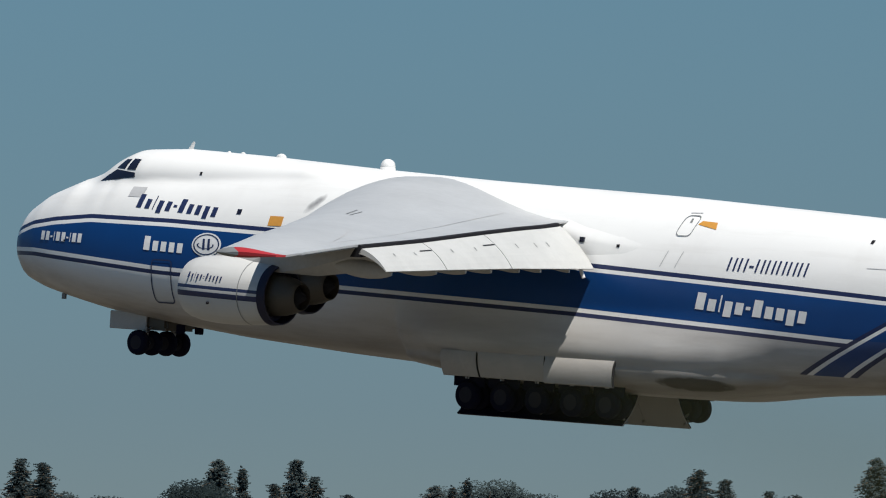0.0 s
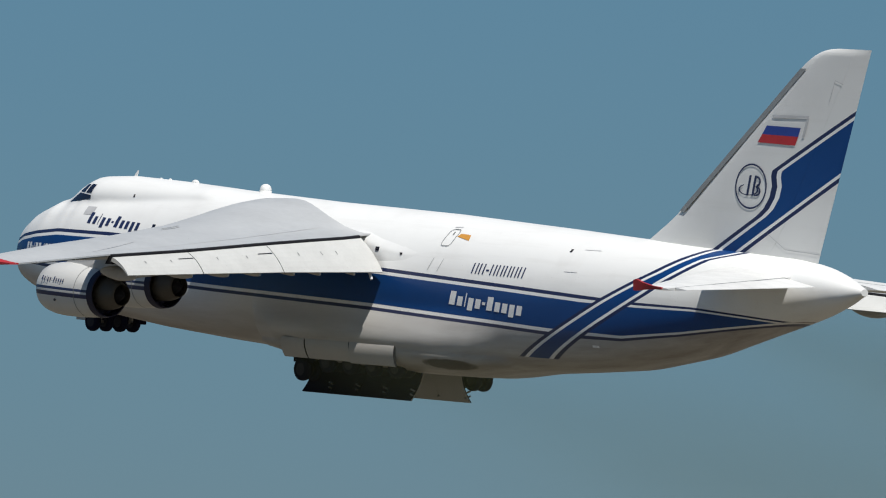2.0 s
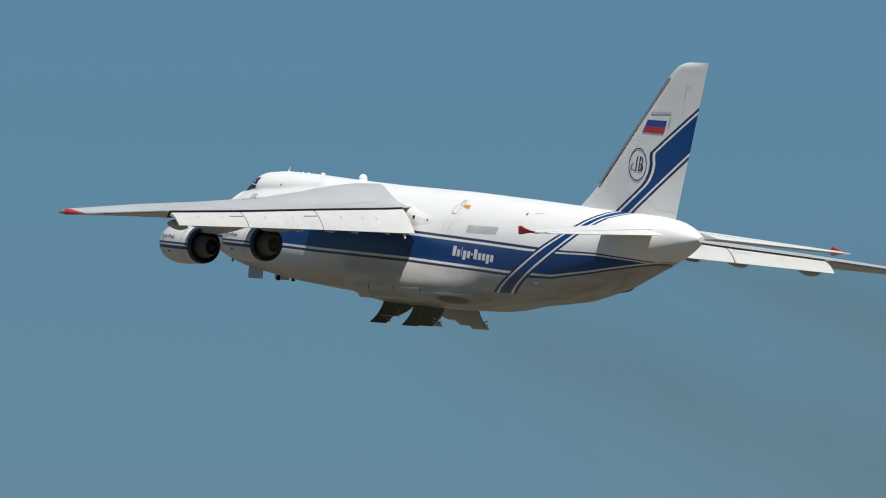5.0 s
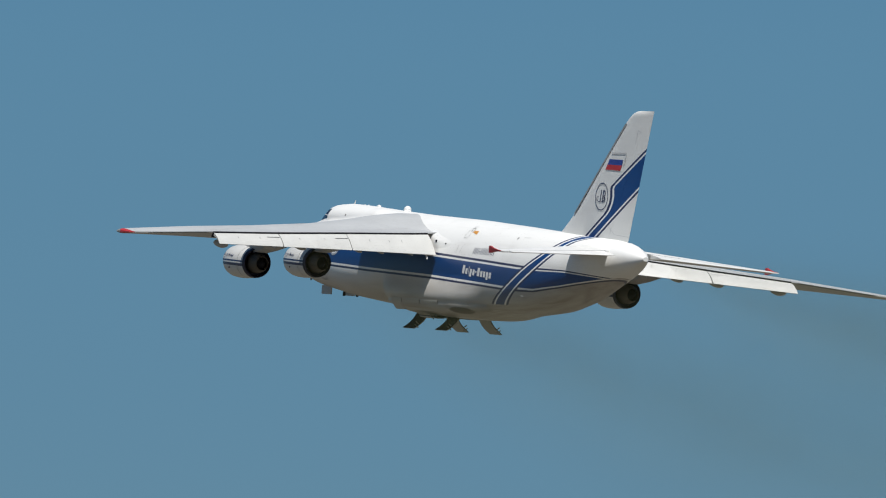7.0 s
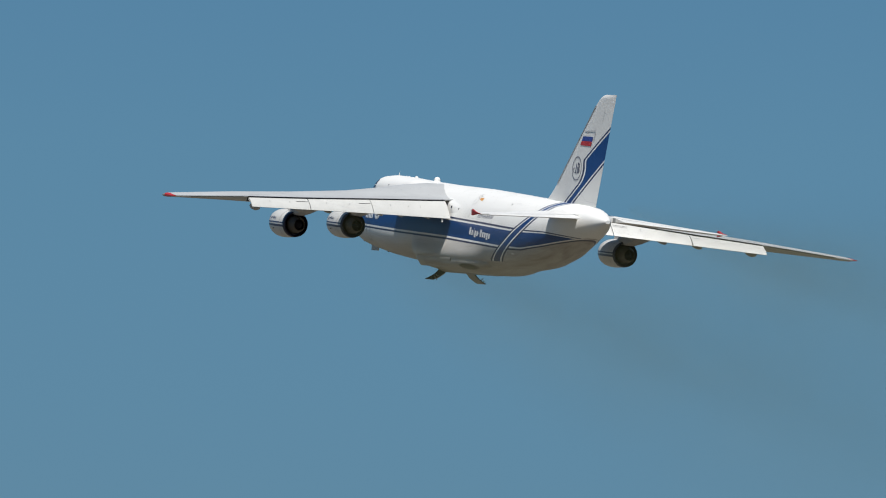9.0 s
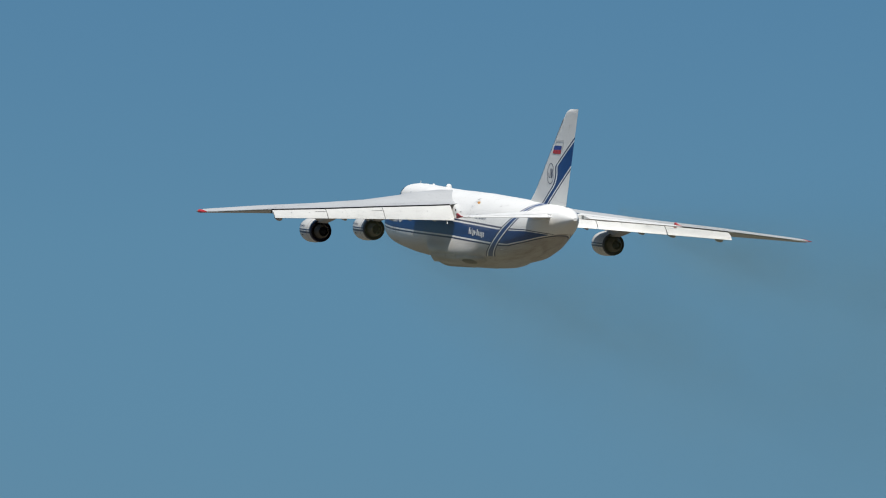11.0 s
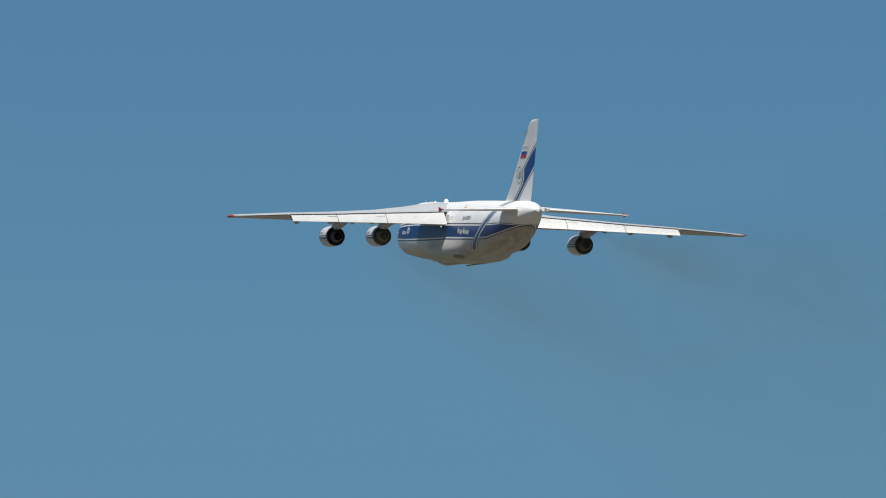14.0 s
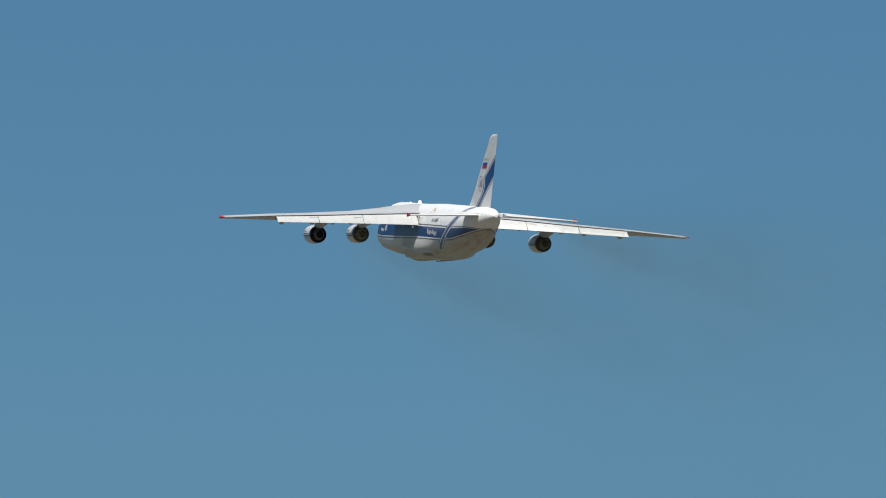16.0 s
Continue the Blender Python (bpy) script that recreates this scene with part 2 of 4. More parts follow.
def cowl_paint():
    n = Nodes("cowl_paint")
    x, y, z = n.split(n.coords())
    col = n.mix(line_mask(n, z, -0.02, 0.12), (0.58, 0.58, 0.56, 1), NAVY)
    col = n.mix(line_mask(n, z, -0.36, -0.14), col, NAVY)
    return n.done(weathered(n, col, (0.28, 0.25, 0.22, 1), 0.40), 0.35)


def smoke_material():
    """Thin sooty haze: densest on its axis, broken up along its length, thinning out behind."""
    n = Nodes("exhaust_haze")
    uv = n.tree.nodes.new("ShaderNodeUVMap")
    a, b, _ = n.split(uv.outputs[0])
    side = n.math("SUBTRACT", 1.0, n.math("ABSOLUTE", n.math("SUBTRACT", n.math("MULTIPLY", b, 2.0), 1.0)))
    side = n.math("MULTIPLY", n.math("MULTIPLY", side, side), n.math("SUBTRACT", 3.0, n.math("MULTIPLY", side, 2.0)))
    puffs = n.ramp(n.noise(0.045, 5, 0.6, stretch=(0.5, 1.0, 1.0)), [(0.30, 0.35), (0.68, 1.0)])
    start = n.math("POWER", n.math("MINIMUM", n.math("MULTIPLY", a, 8.0), 1.0), 2.0)
    end = n.math("MULTIPLY", n.math("POWER", n.math("SUBTRACT", 1.0, a), 3.0), n.math("ADD", 1.0, n.math("MULTIPLY", n.math("POWER", n.math("SUBTRACT", 1.0, a), 14.0), 0.9)))
    f = n.math("MULTIPLY", n.math("MULTIPLY", n.math("MULTIPLY", start, end), n.math("MULTIPLY", side, puffs)), SMOKE_DENSITY)
    clear = n.tree.nodes.new("ShaderNodeBsdfTransparent")
    soot = n.tree.nodes.new("ShaderNodeBsdfDiffuse")
    soot.inputs[0].default_value = (0.165, 0.185, 0.100, 1)
    mix = n.tree.nodes.new("ShaderNodeMixShader")
    n.link(f, mix.inputs[0]), n.link(clear.outputs[0], mix.inputs[1]), n.link(soot.outputs[0], mix.inputs[2])
    n.link(mix.outputs[0], n.tree.nodes["Material Output"].inputs[0])
    return n.mat


def leaf_material(name, dark, light):
    n = Nodes(name)
    geo = n.tree.nodes.new("ShaderNodeNewGeometry")
    f = n.math("ADD", n.math("MULTIPLY", geo.outputs["Random Per Island"], 0.6), n.math("MULTIPLY", n.noise(0.6, 3), 0.4))
    n.bsdf.inputs["Specular IOR Level"].default_value = 0.1
    col = n.mix(f, (*dark, 1), (*light, 1))
    out = n.done(col, 0.9)
    back, mix = n.tree.nodes.new("ShaderNodeBsdfTranslucent"), n.tree.nodes.new("ShaderNodeMixShader")
    mix.inputs[0].default_value = 0.5
    n.link(col, back.inputs[0]), n.link(n.bsdf.outputs[0], mix.inputs[1]), n.link(back.outputs[0], mix.inputs[2])
    n.link(mix.outputs[0], n.tree.nodes["Material Output"].inputs[0])
    return out


def ground_material():
    n = Nodes("airfield_grass")
    f = n.math("ADD", n.math("MULTIPLY", n.noise(0.02, 5), 0.6), n.math("MULTIPLY", n.noise(0.8, 4), 0.4))
    return n.done(n.mix(n.ramp(f, [(0.35, 0.0), (0.65, 1.0)]), (0.080, 0.070, 0.050, 1), (0.135, 0.115, 0.085, 1)), 0.9)


SMOKE_DENSITY = 0.165
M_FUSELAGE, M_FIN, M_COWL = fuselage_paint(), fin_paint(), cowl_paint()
M_WHITE = plain("white_paint", (0.74, 0.74, 0.72), 0.4)
M_FLAP = plain("flap_paint", (0.57, 0.57, 0.545), 0.45, vary=0.08)
M_WING = plain("grey_wing_skin", (0.47, 0.48, 0.48), 0.42, vary=0.10, scale=0.3)
M_SEAL = plain("dark_gap", (0.022, 0.022, 0.026), 0.9, shine=0.1)
M_NAVY = plain("navy_paint", NAVY[:3], 0.4)
M_BARS = plain("white_lettering", (0.78, 0.78, 0.77), 0.45)
M_RED = plain("red_paint", (0.42, 0.025, 0.03), 0.55)
M_FLAGBLUE = plain("flag_blue", (0.02, 0.05, 0.26), 0.5)
M_ORANGE = plain("orange_paint", (0.60, 0.28, 0.05), 0.5)
M_GREY = plain("grey_boot", (0.20, 0.21, 0.21), 0.6)
M_LIGHTGREY = plain("light_grey_paint", (0.5, 0.5, 0.5), 0.5)
M_GLASS = plain("dark_cockpit_glass", (0.012, 0.014, 0.03), 0.08)
M_TYRE = plain("tyre_rubber", (0.007, 0.007, 0.018), 0.9, scale=2, shine=0.12)
M_RIM = plain("wheel_rim", (0.020, 0.018, 0.024), 0.7, 0.0, shine=0.2)
M_STEEL = plain("gear_steel", (0.22, 0.22, 0.22), 0.4, 0.6)
M_HOT = plain("hot_nozzle_metal", (0.085, 0.075, 0.06), 0.55, 0.3)
M_RING = plain("dark_nozzle_rim", (0.020, 0.020, 0.045), 0.5, shine=0.3)
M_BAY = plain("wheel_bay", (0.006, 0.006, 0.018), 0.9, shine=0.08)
M_DOOR = plain("gear_door_paint", (0.42, 0.41, 0.39), 0.5)
# gear door paint darkened to carry the shade on the bay doors
M_SHADED_SKIN = plain("shaded_bay_door_skin", (0.27, 0.255, 0.24), 0.55)
M_SIDE = plain("dirty_white_paint", (0.42, 0.40, 0.375), 0.5)
M_SMOKE = smoke_material()
M_BARK = plain("bark", (0.10, 0.075, 0.05), 0.9, scale=3)
# the blue of distant haze is mixed into both leaf colours
M_FIR = leaf_material("hazed_fir_needles", (0.074, 0.104, 0.110), (0.090, 0.120, 0.120))
M_LEAF = leaf_material("hazed_broad_leaves", (0.076, 0.106, 0.105), (0.092, 0.120, 0.118))


# ---------------------------------------------------------------- mesh helpers
def part(name, bm, material, parent, label=""):
    """Links a bmesh as one mesh object under a thing or a part."""
    me = bpy.data.meshes.new(name)
    bm.normal_update()
    bm.to_mesh(me)
    bm.free()
    for m in material if isinstance(material, list) else [material]:
        me.materials.append(m)
    ob = new(name, me)
    ob.parent = parent
    if label:
        tagged(ob, label)
    return ob


def loft(rings, bm=None, cap=True, smooth=True, closed=True):
    """Skins a list of equal rings of points."""
    bm = bm or bmesh.new()
    rows = [[bm.verts.new(p) for p in r] for r in rings]
    k = len(rows[0])
    for a, b in zip(rows, rows[1:]):
        for i in range(k if closed else k - 1):
            f = bm.faces.new((a[i], a[(i + 1) % k], b[(i + 1) % k], b[i]))
            f.smooth = smooth
    if cap and closed:
        bm.faces.new(rows[0][::-1]), bm.faces.new(rows[-1])
    bmesh.ops.recalc_face_normals(bm, faces=bm.faces)
    for e in bm.edges:
        if len(e.link_faces) == 2 and e.calc_face_angle(0.0) > 0.9:
            e.smooth = False
    return bm


def interp(x, xs, ys):
    return float(np.interp(x, xs, ys))


def box(bm, x0, x1, y0, y1, z0, z1, bevel=0.0):
    r = bmesh.ops.create_cube(bm, size=1.0, matrix=Matrix.LocRotScale(((x0 + x1) / 2, (y0 + y1) / 2, (z0 + z1) / 2), None, (x1 - x0, y1 - y0, z1 - z0)))
    if bevel:
        es = list({e for v in r["verts"] for e in v.link_edges})
        bmesh.ops.bevel(bm, geom=es, offset=bevel, segments=2, affect="EDGES")
    return bm


def ring_x(x, y, z, ry, rz, k=24, power=2.0):
    """A superellipse across the x axis."""
    out = []
    for i in range(k):
        a = 2 * math.pi * i / k
        c, s = math.cos(a), math.sin(a)
        out.append((x, y + ry * math.copysign(abs(c) ** (2 / power), c), z + rz * math.copysign(abs(s) ** (2 / power), s)))
    return out


def ring_y(y, x, z, r, k=24):
    return [(x + r * math.cos(2 * math.pi * i / k), y, z + r * math.sin(2 * math.pi * i / k)) for i in range(k)]


def pipe(bm, a, b, r, k=10):
    a, b = Vector(a), Vector(b)
    m = Matrix.Translation((a + b) / 2) @ (b - a).to_track_quat("Z", "Y").to_matrix().to_4x4()
    bmesh.ops.create_cone(bm, cap_ends=True, segments=k, radius1=r, radius2=r, depth=(b - a).length, matrix=m)
    return bm


# ---------------------------------------------------------------- the aircraft: x forward, y to its left, z up, nose near x = 0
aircraft = tagged(new("cargo_aircraft"), "white four-engined cargo jet with blue band climbing after take-off", "aircraft")

FU = [0.75, 1.1, 1.8, 3.0, 4.5, 6.0, 7.0, 8.0, 10.5, 15, 21, 25.5, 28, 30, 38, 42, 45.3, 48, 53, 58, 62, 65, 67, 69, 69.9]
F_TOP = [7.4, 8.3, 9.05, 9.75, 10.3, 10.85, 11.5, 11.9, 12.03, 11.9, 11.62, 11.46, 11.37, 11.33, 11.15, 10.99, 10.86, 10.75, 10.52, 10.3, 10.15, 10.02, 9.75, 9.15, 8.62]
F_LOW = [7.3, 6.5, 5.8, 5.42, 5.1, 4.82, 4.65, 4.52, 4.25, 3.83, 3.45, 3.24, 2.92, 2.66, 2.52, 2.56, 3.0, 3.2, 3.62, 4.55, 5.72, 6.55, 7.15, 7.95, 8.5]
F_HALF = [0.05, 0.75, 1.35, 1.95, 2.45, 2.8, 3.0, 3.15, 3.42, 3.64, 3.64, 3.64, 3.64, 3.64, 3.64, 3.64, 3.64, 3.64, 3.5, 3.05, 2.45, 1.9, 1.4, 0.72, 0.1]
F_MID = [7.35, 7.35, 7.3, 7.2, 7.1, 7.0, 6.95, 6.9, 6.8, 6.7, 6.6, 6.54, 6.5, 6.48, 6.4, 6.44, 6.47, 6.5, 6.7, 7.2, 7.75, 8.15, 8.4, 8.55, 8.56]


def smooth_table(u, table):
    """The table's value at u, rounded over the corners."""
    w = 0.15 + 0.05 * min(u, 30) / 3
    s = 0.0
    for k, f in ((-1, 0.25), (0, 0.5), (1, 0.25)):
        s += f * interp(u + k * w, FU, table)
    return s


def section(u):
    return tuple(smooth_table(u, t) for t in (F_TOP, F_LOW, F_HALF, F_MID))


def half_width(u, z):
    """The hull's half width at station u and height z."""
    zt, zb, w, zm = section(u)
    if z >= zt or z <= zb:
        return 0.0
    if z <= zm:
        e = interp(u, [10, 25, 42, 50, 60, 68], [2.3, 2.7, 3.2, 3.2, 2.6, 2.2])
        y = w * (1 - ((zm - z) / (zm - zb)) ** e) ** (1 / e)
        # the flank swells round the main gear, gently above and boxy below
        r = interp(u, [25.5, 27.6, 30, 40, 43, 46.0], [0, 0.7, 1, 1, 0.7, 0])
        if r <= 0:
            return y
        zg = 3.85
        b = 3.0 + 0.93 * r
        if z > zg:
            q = min(1.0, (z - zg) / (zm - zg))
            yg = w * (1 - ((zm - zg) / (zm - zb)) ** e) ** (1 / e)
            return y + max(0.0, b - yg) * (1 - q * q * (3 - 2 * q))
        b *= max(0.0, 1 - ((zg - z) / (zg - zb)) ** 2.8) ** (1 / 2.8)
        return max(y, b)
    # the upper deck rises as a narrower lobe behind the cockpit
    drop = interp(u, [5.0, 7.5, 12, 15, 17, 19.5], [0, 0.80, 0.78, 0.52, 0.27, 0])
    za = zt - drop
    ya = w * (1 - ((z - zm) / (za - zm)) ** 2.1) ** (1 / 2.1) if z < za else 0.0
    if drop < 0.02:
        return ya
    h = interp(u, [5.0, 7.5, 12, 15, 17, 19, 20.5], [1.0, 1.40, 1.50, 1.28, 1.05, 0.65, 0.3])
    q = (z - (zt - h)) / h
    yb = interp(u, [5.0, 7.5, 9.0, 17], [1.2, 1.66, 1.90, 1.90]) * (math.sqrt(max(0.0, 1 - q * q)) if q > 0 else 1.0)
    p = 30.0
    return (ya ** p + yb ** p) ** (1 / p) if max(ya, yb) > 0 else 0.0


def hull_normal(u, z):
    e = 0.05
    dy_du = (half_width(u + e, z) - half_width(u - e, z)) / (2 * e)
    dy_dz = (half_width(u, z + e) - half_width(u, z - e)) / (2 * e)
    return Vector((dy_du, 1.0, -dy_dz)).normalized()


def on_hull(u, z, off=0.02, side=1):
    n = hull_normal(u, z)
    return Vector((-u + n.x * off, side * (half_width(u, z) + n.y * off), z + n.z * off))


def build_fuselage():
    us = [0.75 + 1.5 * (i / 14) ** 1.6 for i in range(15)] + [2.5 + 0.25 * i for i in range(1, 30)]
    us += [9.75 + 0.75 * i for i in range(1, 21)] + [24.75 + 0.25 * i for i in range(1, 91)] + [47.25 + 0.75 * i for i in range(1, 23)] + [63.75 + 0.35 * i for i in range(1, 18)] + [69.85]
    rings = []
    half = 84
    for u in us:
        zt, zb, w, zm = section(u)
        left = []
        for i in range(half + 1):
            a = -math.pi / 2 + math.pi * i / half
            s = math.sin(a)
            z = zm + (zt - zm) * s if s > 0 else zm + (zm - zb) * s
            left.append((half_width(u, min(max(z, zb + 1e-4), zt - 1e-4)) if 0 < i < half else 0.0, z))
        ring = [(-u, y, z) for y, z in left] + [(-u, -y, z) for y, z in left[-2:0:-1]]
        rings.append(ring)
    return part("fuselage", loft(rings), M_FUSELAGE, aircraft, "white hull with blue band, navy pinstripes and a dirty belly with painted shade")


fuselage = build_fuselage()


def hull_quad(bm, c, off=0.02, side=1, nu=4, nz=3):
    """A patch of the hull between four (u, z) corners, standing proud by off."""
    g = []
    for i in range(nu + 1):
        row = []
        for j in range(nz + 1):
            s, t = i / nu, j / nz
            q = [(1 - s) * (1 - t) * c[0][k] + s * (1 - t) * c[1][k] + s * t * c[2][k] + (1 - s) * t * c[3][k] for k in (0, 1)]
            row.append(bm.verts.new(on_hull(q[0], q[1], off, side)))
        g.append(row)
    for i in range(nu):
        for j in range(nz):
            bm.faces.new((g[i][j], g[i + 1][j], g[i + 1][j + 1], g[i][j + 1]))
    return bm


def flat_quad(place):
    """The same for a flat panel: place(u, z) gives the point."""
    def quad(bm, c, **_):
        bm.faces.new([bm.verts.new(place(*q)) for q in c])
        return bm
    return quad


def hull_rect(bm, u0, u1, z0, z1, off=0.02, side=1, lean=0.0, **k):
    return hull_quad(bm, [(u0, z0), (u1, z0), (u1 - lean, z1), (u0 - lean, z1)], off, side, **k)


def ring_patch(quad, bm, cu, cz, ru, rz, width, k=36, a0=0.0, a1=360.0, **kw):
    """A ring or an arc drawn on a surface."""
    for i in range(k):
        a, b = radians(a0 + (a1 - a0) * i / k), radians(a0 + (a1 - a0) * (i + 1) / k)
        f = 1 - width / ru
        pts = [(cu + ru * math.cos(a), cz + rz * math.sin(a)), (cu + ru * math.cos(b), cz + rz * math.sin(b)),
               (cu + f * ru * math.cos(b), cz + f * rz * math.sin(b)), (cu + f * ru * math.cos(a), cz + f * rz * math.sin(a))]
        quad(bm, pts, **kw)
    return bm


def glyph(kind, stroke):
    """One plain block of a piece of writing in a unit box, as quads of (x, z). F: tall block, x: low one, g: one that reaches below, i: thin bar, d: dash, b: pair of bars."""
    w = stroke
    def bar(x0, x1, z0, z1):
        return [(x0, z0), (x1, z0), (x1, z1), (x0, z1)]
    if kind in "Fxg":
        lo, hi = {"F": (0.0, 1.0), "x": (0.0, 0.70), "g": (-0.22, 0.70)}[kind]
        return [bar(0.5 - w * 1.5, 0.5 + w * 1.5, lo, hi)]
    if kind == "b":
        return [bar(0.06, 0.06 + w, 0, 1), bar(0.88 - w, 0.88, 0, 1)]
    return [bar(0.5 - w * 0.6, 0.5 + w * 0.6, 0, 1)] if kind == "i" else [bar(0.1, 0.9, 0.34, 0.34 + w * 0.75)]


WIDTHS = {"i": 0.5, "d": 0.6, "F": 1.1}


def word_shapes(quad, bm, u0, u1, z0, z1, drop, kinds, lean, stroke=0.22, **kw):
    """Writing as plain slanted shapes between two stations, one block to a letter."""
    total = sum(WIDTHS.get(k, 1.0) for k in kinds)
    step, at = (u1 - u0) / total, 0.0
    for k in kinds:
        wide = WIDTHS.get(k, 1.0)
        for q in glyph(k, stroke):
            pts = []
            for x, z in q:
                f = at + wide * (0.06 + 0.88 * x)
                pts.append((u0 + step * f + lean * z * (z1 - z0), z0 - drop * f / total + z * (z1 - z0)))
            quad(bm, pts, **kw)
        at += wide
    return bm


def hull_outline(bm, cu, cz, hu, hz, r, width, lean, side):
    """A rounded rectangle drawn as a thin line on the hull."""
    path = []
    for k in range(4):
        sx, sz = ((1, 1), (-1, 1), (-1, -1), (1, -1))[k]
        for j in range(6):
            a = radians(90 * k + 18 * j)
            path.append((sx * (hu - r), sz * (hz - r), math.cos(a), math.sin(a)))
    for p, q in zip(path, path[1:] + path[:1]):
        steps = 6 if abs(p[1] - q[1]) > 0.3 else 1
        for i in range(steps):
            c = []
            for f, rr in ((i / steps, r), ((i + 1) / steps, r), ((i + 1) / steps, r - width), (i / steps, r - width)):
                x, z = [(p[m] + rr * p[m + 2]) * (1 - f) + (q[m] + rr * q[m + 2]) * f for m in (0, 1)]
                c.append((cu + x + lean * z, cz + z))
            hull_quad(bm, c, 0.03, side, 1, 1)
    return bm


def build_markings():
    small = dict(nu=1, nz=2)
    for side in (1, -1):
        for name, lab, mat, span, kinds, lean, stroke in (
                ("type_lettering", "small white lettering blocks", M_BARS, (3.75, 6.85, 7.60, 8.0, 0.03), "FFdiFFdiFF", 0.0, 0.26),
                ("name_lettering", "navy slanted lettering blocks", M_NAVY, (9.65, 14.75, 9.30, 9.90, 0.24), "FxigxdFxxgx", 0.06, 0.22),
                ("title_lettering", "white lettering blocks", M_BARS, (10.75, 13.25, 7.44, 8.06, 0.06), "Fxxxx", 0.0, 0.25),
                ("large_lettering", "large white slanted lettering blocks", M_BARS, (41.6, 47.6, 6.42, 7.14, 0.34), "FxigxdFxxgx", 0.16, 0.27),
                ("registration_bars", "dark bars of a registration", M_NAVY, (43.0, 47.3, 8.12, 8.68, 0.06), "bbdbbbbb", 0.12, 0.20)):
            part(name, word_shapes(hull_quad, bmesh.new(), *span, kinds, lean, stroke, side=side, **small), mat, fuselage, lab)
        emblem = ring_patch(hull_quad, bmesh.new(), 14.55, 7.83, 0.86, 0.52, 0.86 * 0.999, side=side, off=0.02, **small)
        emblem = part("emblem_disc", emblem, M_BARS, fuselage, "white round emblem")
        bm = ring_patch(hull_quad, bmesh.new(), 14.55, 7.83, 0.76, 0.46, 0.07, side=side, off=0.03, **small)
        ring_patch(hull_quad, bm, 14.5, 7.80, 0.5, 0.16, 0.08, 20, 150, 380, side=side, off=0.03, **small)
        hull_quad(bm, [(14.35, 7.6), (14.5, 7.6), (14.42, 8.08), (14.3, 8.08)], 0.03, side, **small)
        hull_quad(bm, [(14.65, 7.6), (14.8, 7.6), (14.72, 8.08), (14.6, 8.08)], 0.03, side, **small)
        part("emblem_strokes", bm, M_NAVY, emblem, "navy strokes and ring")
        # doors, hatches, vents
        part("crew_door", hull_outline(bmesh.new(), 12.02, 6.10, 0.62, 0.96, 0.20, 0.06, 0.0, side), M_NAVY, fuselage, "outlined crew entry door")
        bm = hull_outline(bmesh.new(), 40.22, 9.90, 0.40, 0.46, 0.22, 0.035, 0.08, side)
        hull_quad(bm, [(40.20, 10.05), (40.32, 10.05), (40.28, 10.22), (40.17, 10.22)], 0.02, side, 1, 1)
        part("escape_hatch", bm, M_GREY, fuselage, "outlined escape hatch")
        part("hatch_placard", hull_quad(bmesh.new(), [(39.9, 10.44), (40.5, 10.46), (40.48, 10.5), (39.88, 10.48)], 0.02, side, 2, 1), M_LIGHTGREY, fuselage, "grey bar of small print")
        part("rescue_arrow", hull_quad(bmesh.new(), [(40.68, 9.98), (41.75, 9.80), (41.62, 10.1), (40.8, 10.14)], 0.02, side), M_ORANGE, fuselage, "orange rescue marking")
        part("rescue_panel", hull_rect(bmesh.new(), 17.78, 18.56, 8.83, 9.26, 0.02, side), M_ORANGE, fuselage, "orange rescue marking")
        for u, z, r in ((12.57, 10.95, 0.07), (49.9, 9.67, 0.08), (5.6, 7.62, 0.05), (28.0, 10.6, 0.05)):
            part("vent", hull_rect(bmesh.new(), u - r, u + r, z - r, z + r, 0.02, side, nu=1, nz=1), M_SEAL, fuselage, "small dark port")
        part("window", hull_rect(bmesh.new(), 15.82, 16.08, 9.25, 9.47, 0.025, side, nu=2, nz=2), M_GLASS, fuselage, "small dark square window")
        for name, u, z, r, out, mat, lab in (("window", 35.18, 9.06, 0.12, 0.21, M_GLASS, "small dark square window"), ("vent", 37.1, 8.88, 0.07, 0.10, M_SEAL, "small dark port")):
            y = half_width(u, z)
            part(name, box(bmesh.new(), -u - r, -u + r, min(side * y, side * (y + out)), max(side * y, side * (y + out)), z - r * 0.9, z + r * 0.9), mat, fuselage, lab)
        part("panel_patch", hull_rect(bmesh.new(), 9.0, 9.9, 9.75, 10.2, 0.015, side), M_LIGHTGREY, fuselage, "light grey patch of skin")
        for u in (39.5, 40.3):
            part("skin_seam", hull_rect(bmesh.new(), u, u + 0.05, 8.1, 8.8, 0.015, side, lean=-0.25, nu=1), M_LIGHTGREY, fuselage, "thin grey skin seam")
        for u0, u1, z in ((50.8, 52.0, 9.75), (50.2, 51.2, 8.55)):
            part("skin_seam", hull_rect(bmesh.new(), u0, u1, z, z + 0.03, 0.015, side, nz=1), M_LIGHTGREY, fuselage, "thin grey skin seam")
        part("drain_mast", hull_rect(bmesh.new(), 52.85, 53.3, 4.74, 4.86, 0.03, side), M_BARS, fuselage, "small white plate")
        # cockpit glazing
        for c in (((6.35, 10.36), (8.8, 10.62), (8.75, 10.82), (7.4, 10.93)),):
            part("glare_panel", hull_quad(bmesh.new(), c, 0.02, side, 8, 4), M_GLASS, fuselage, "dark anti-glare paint below the windows")
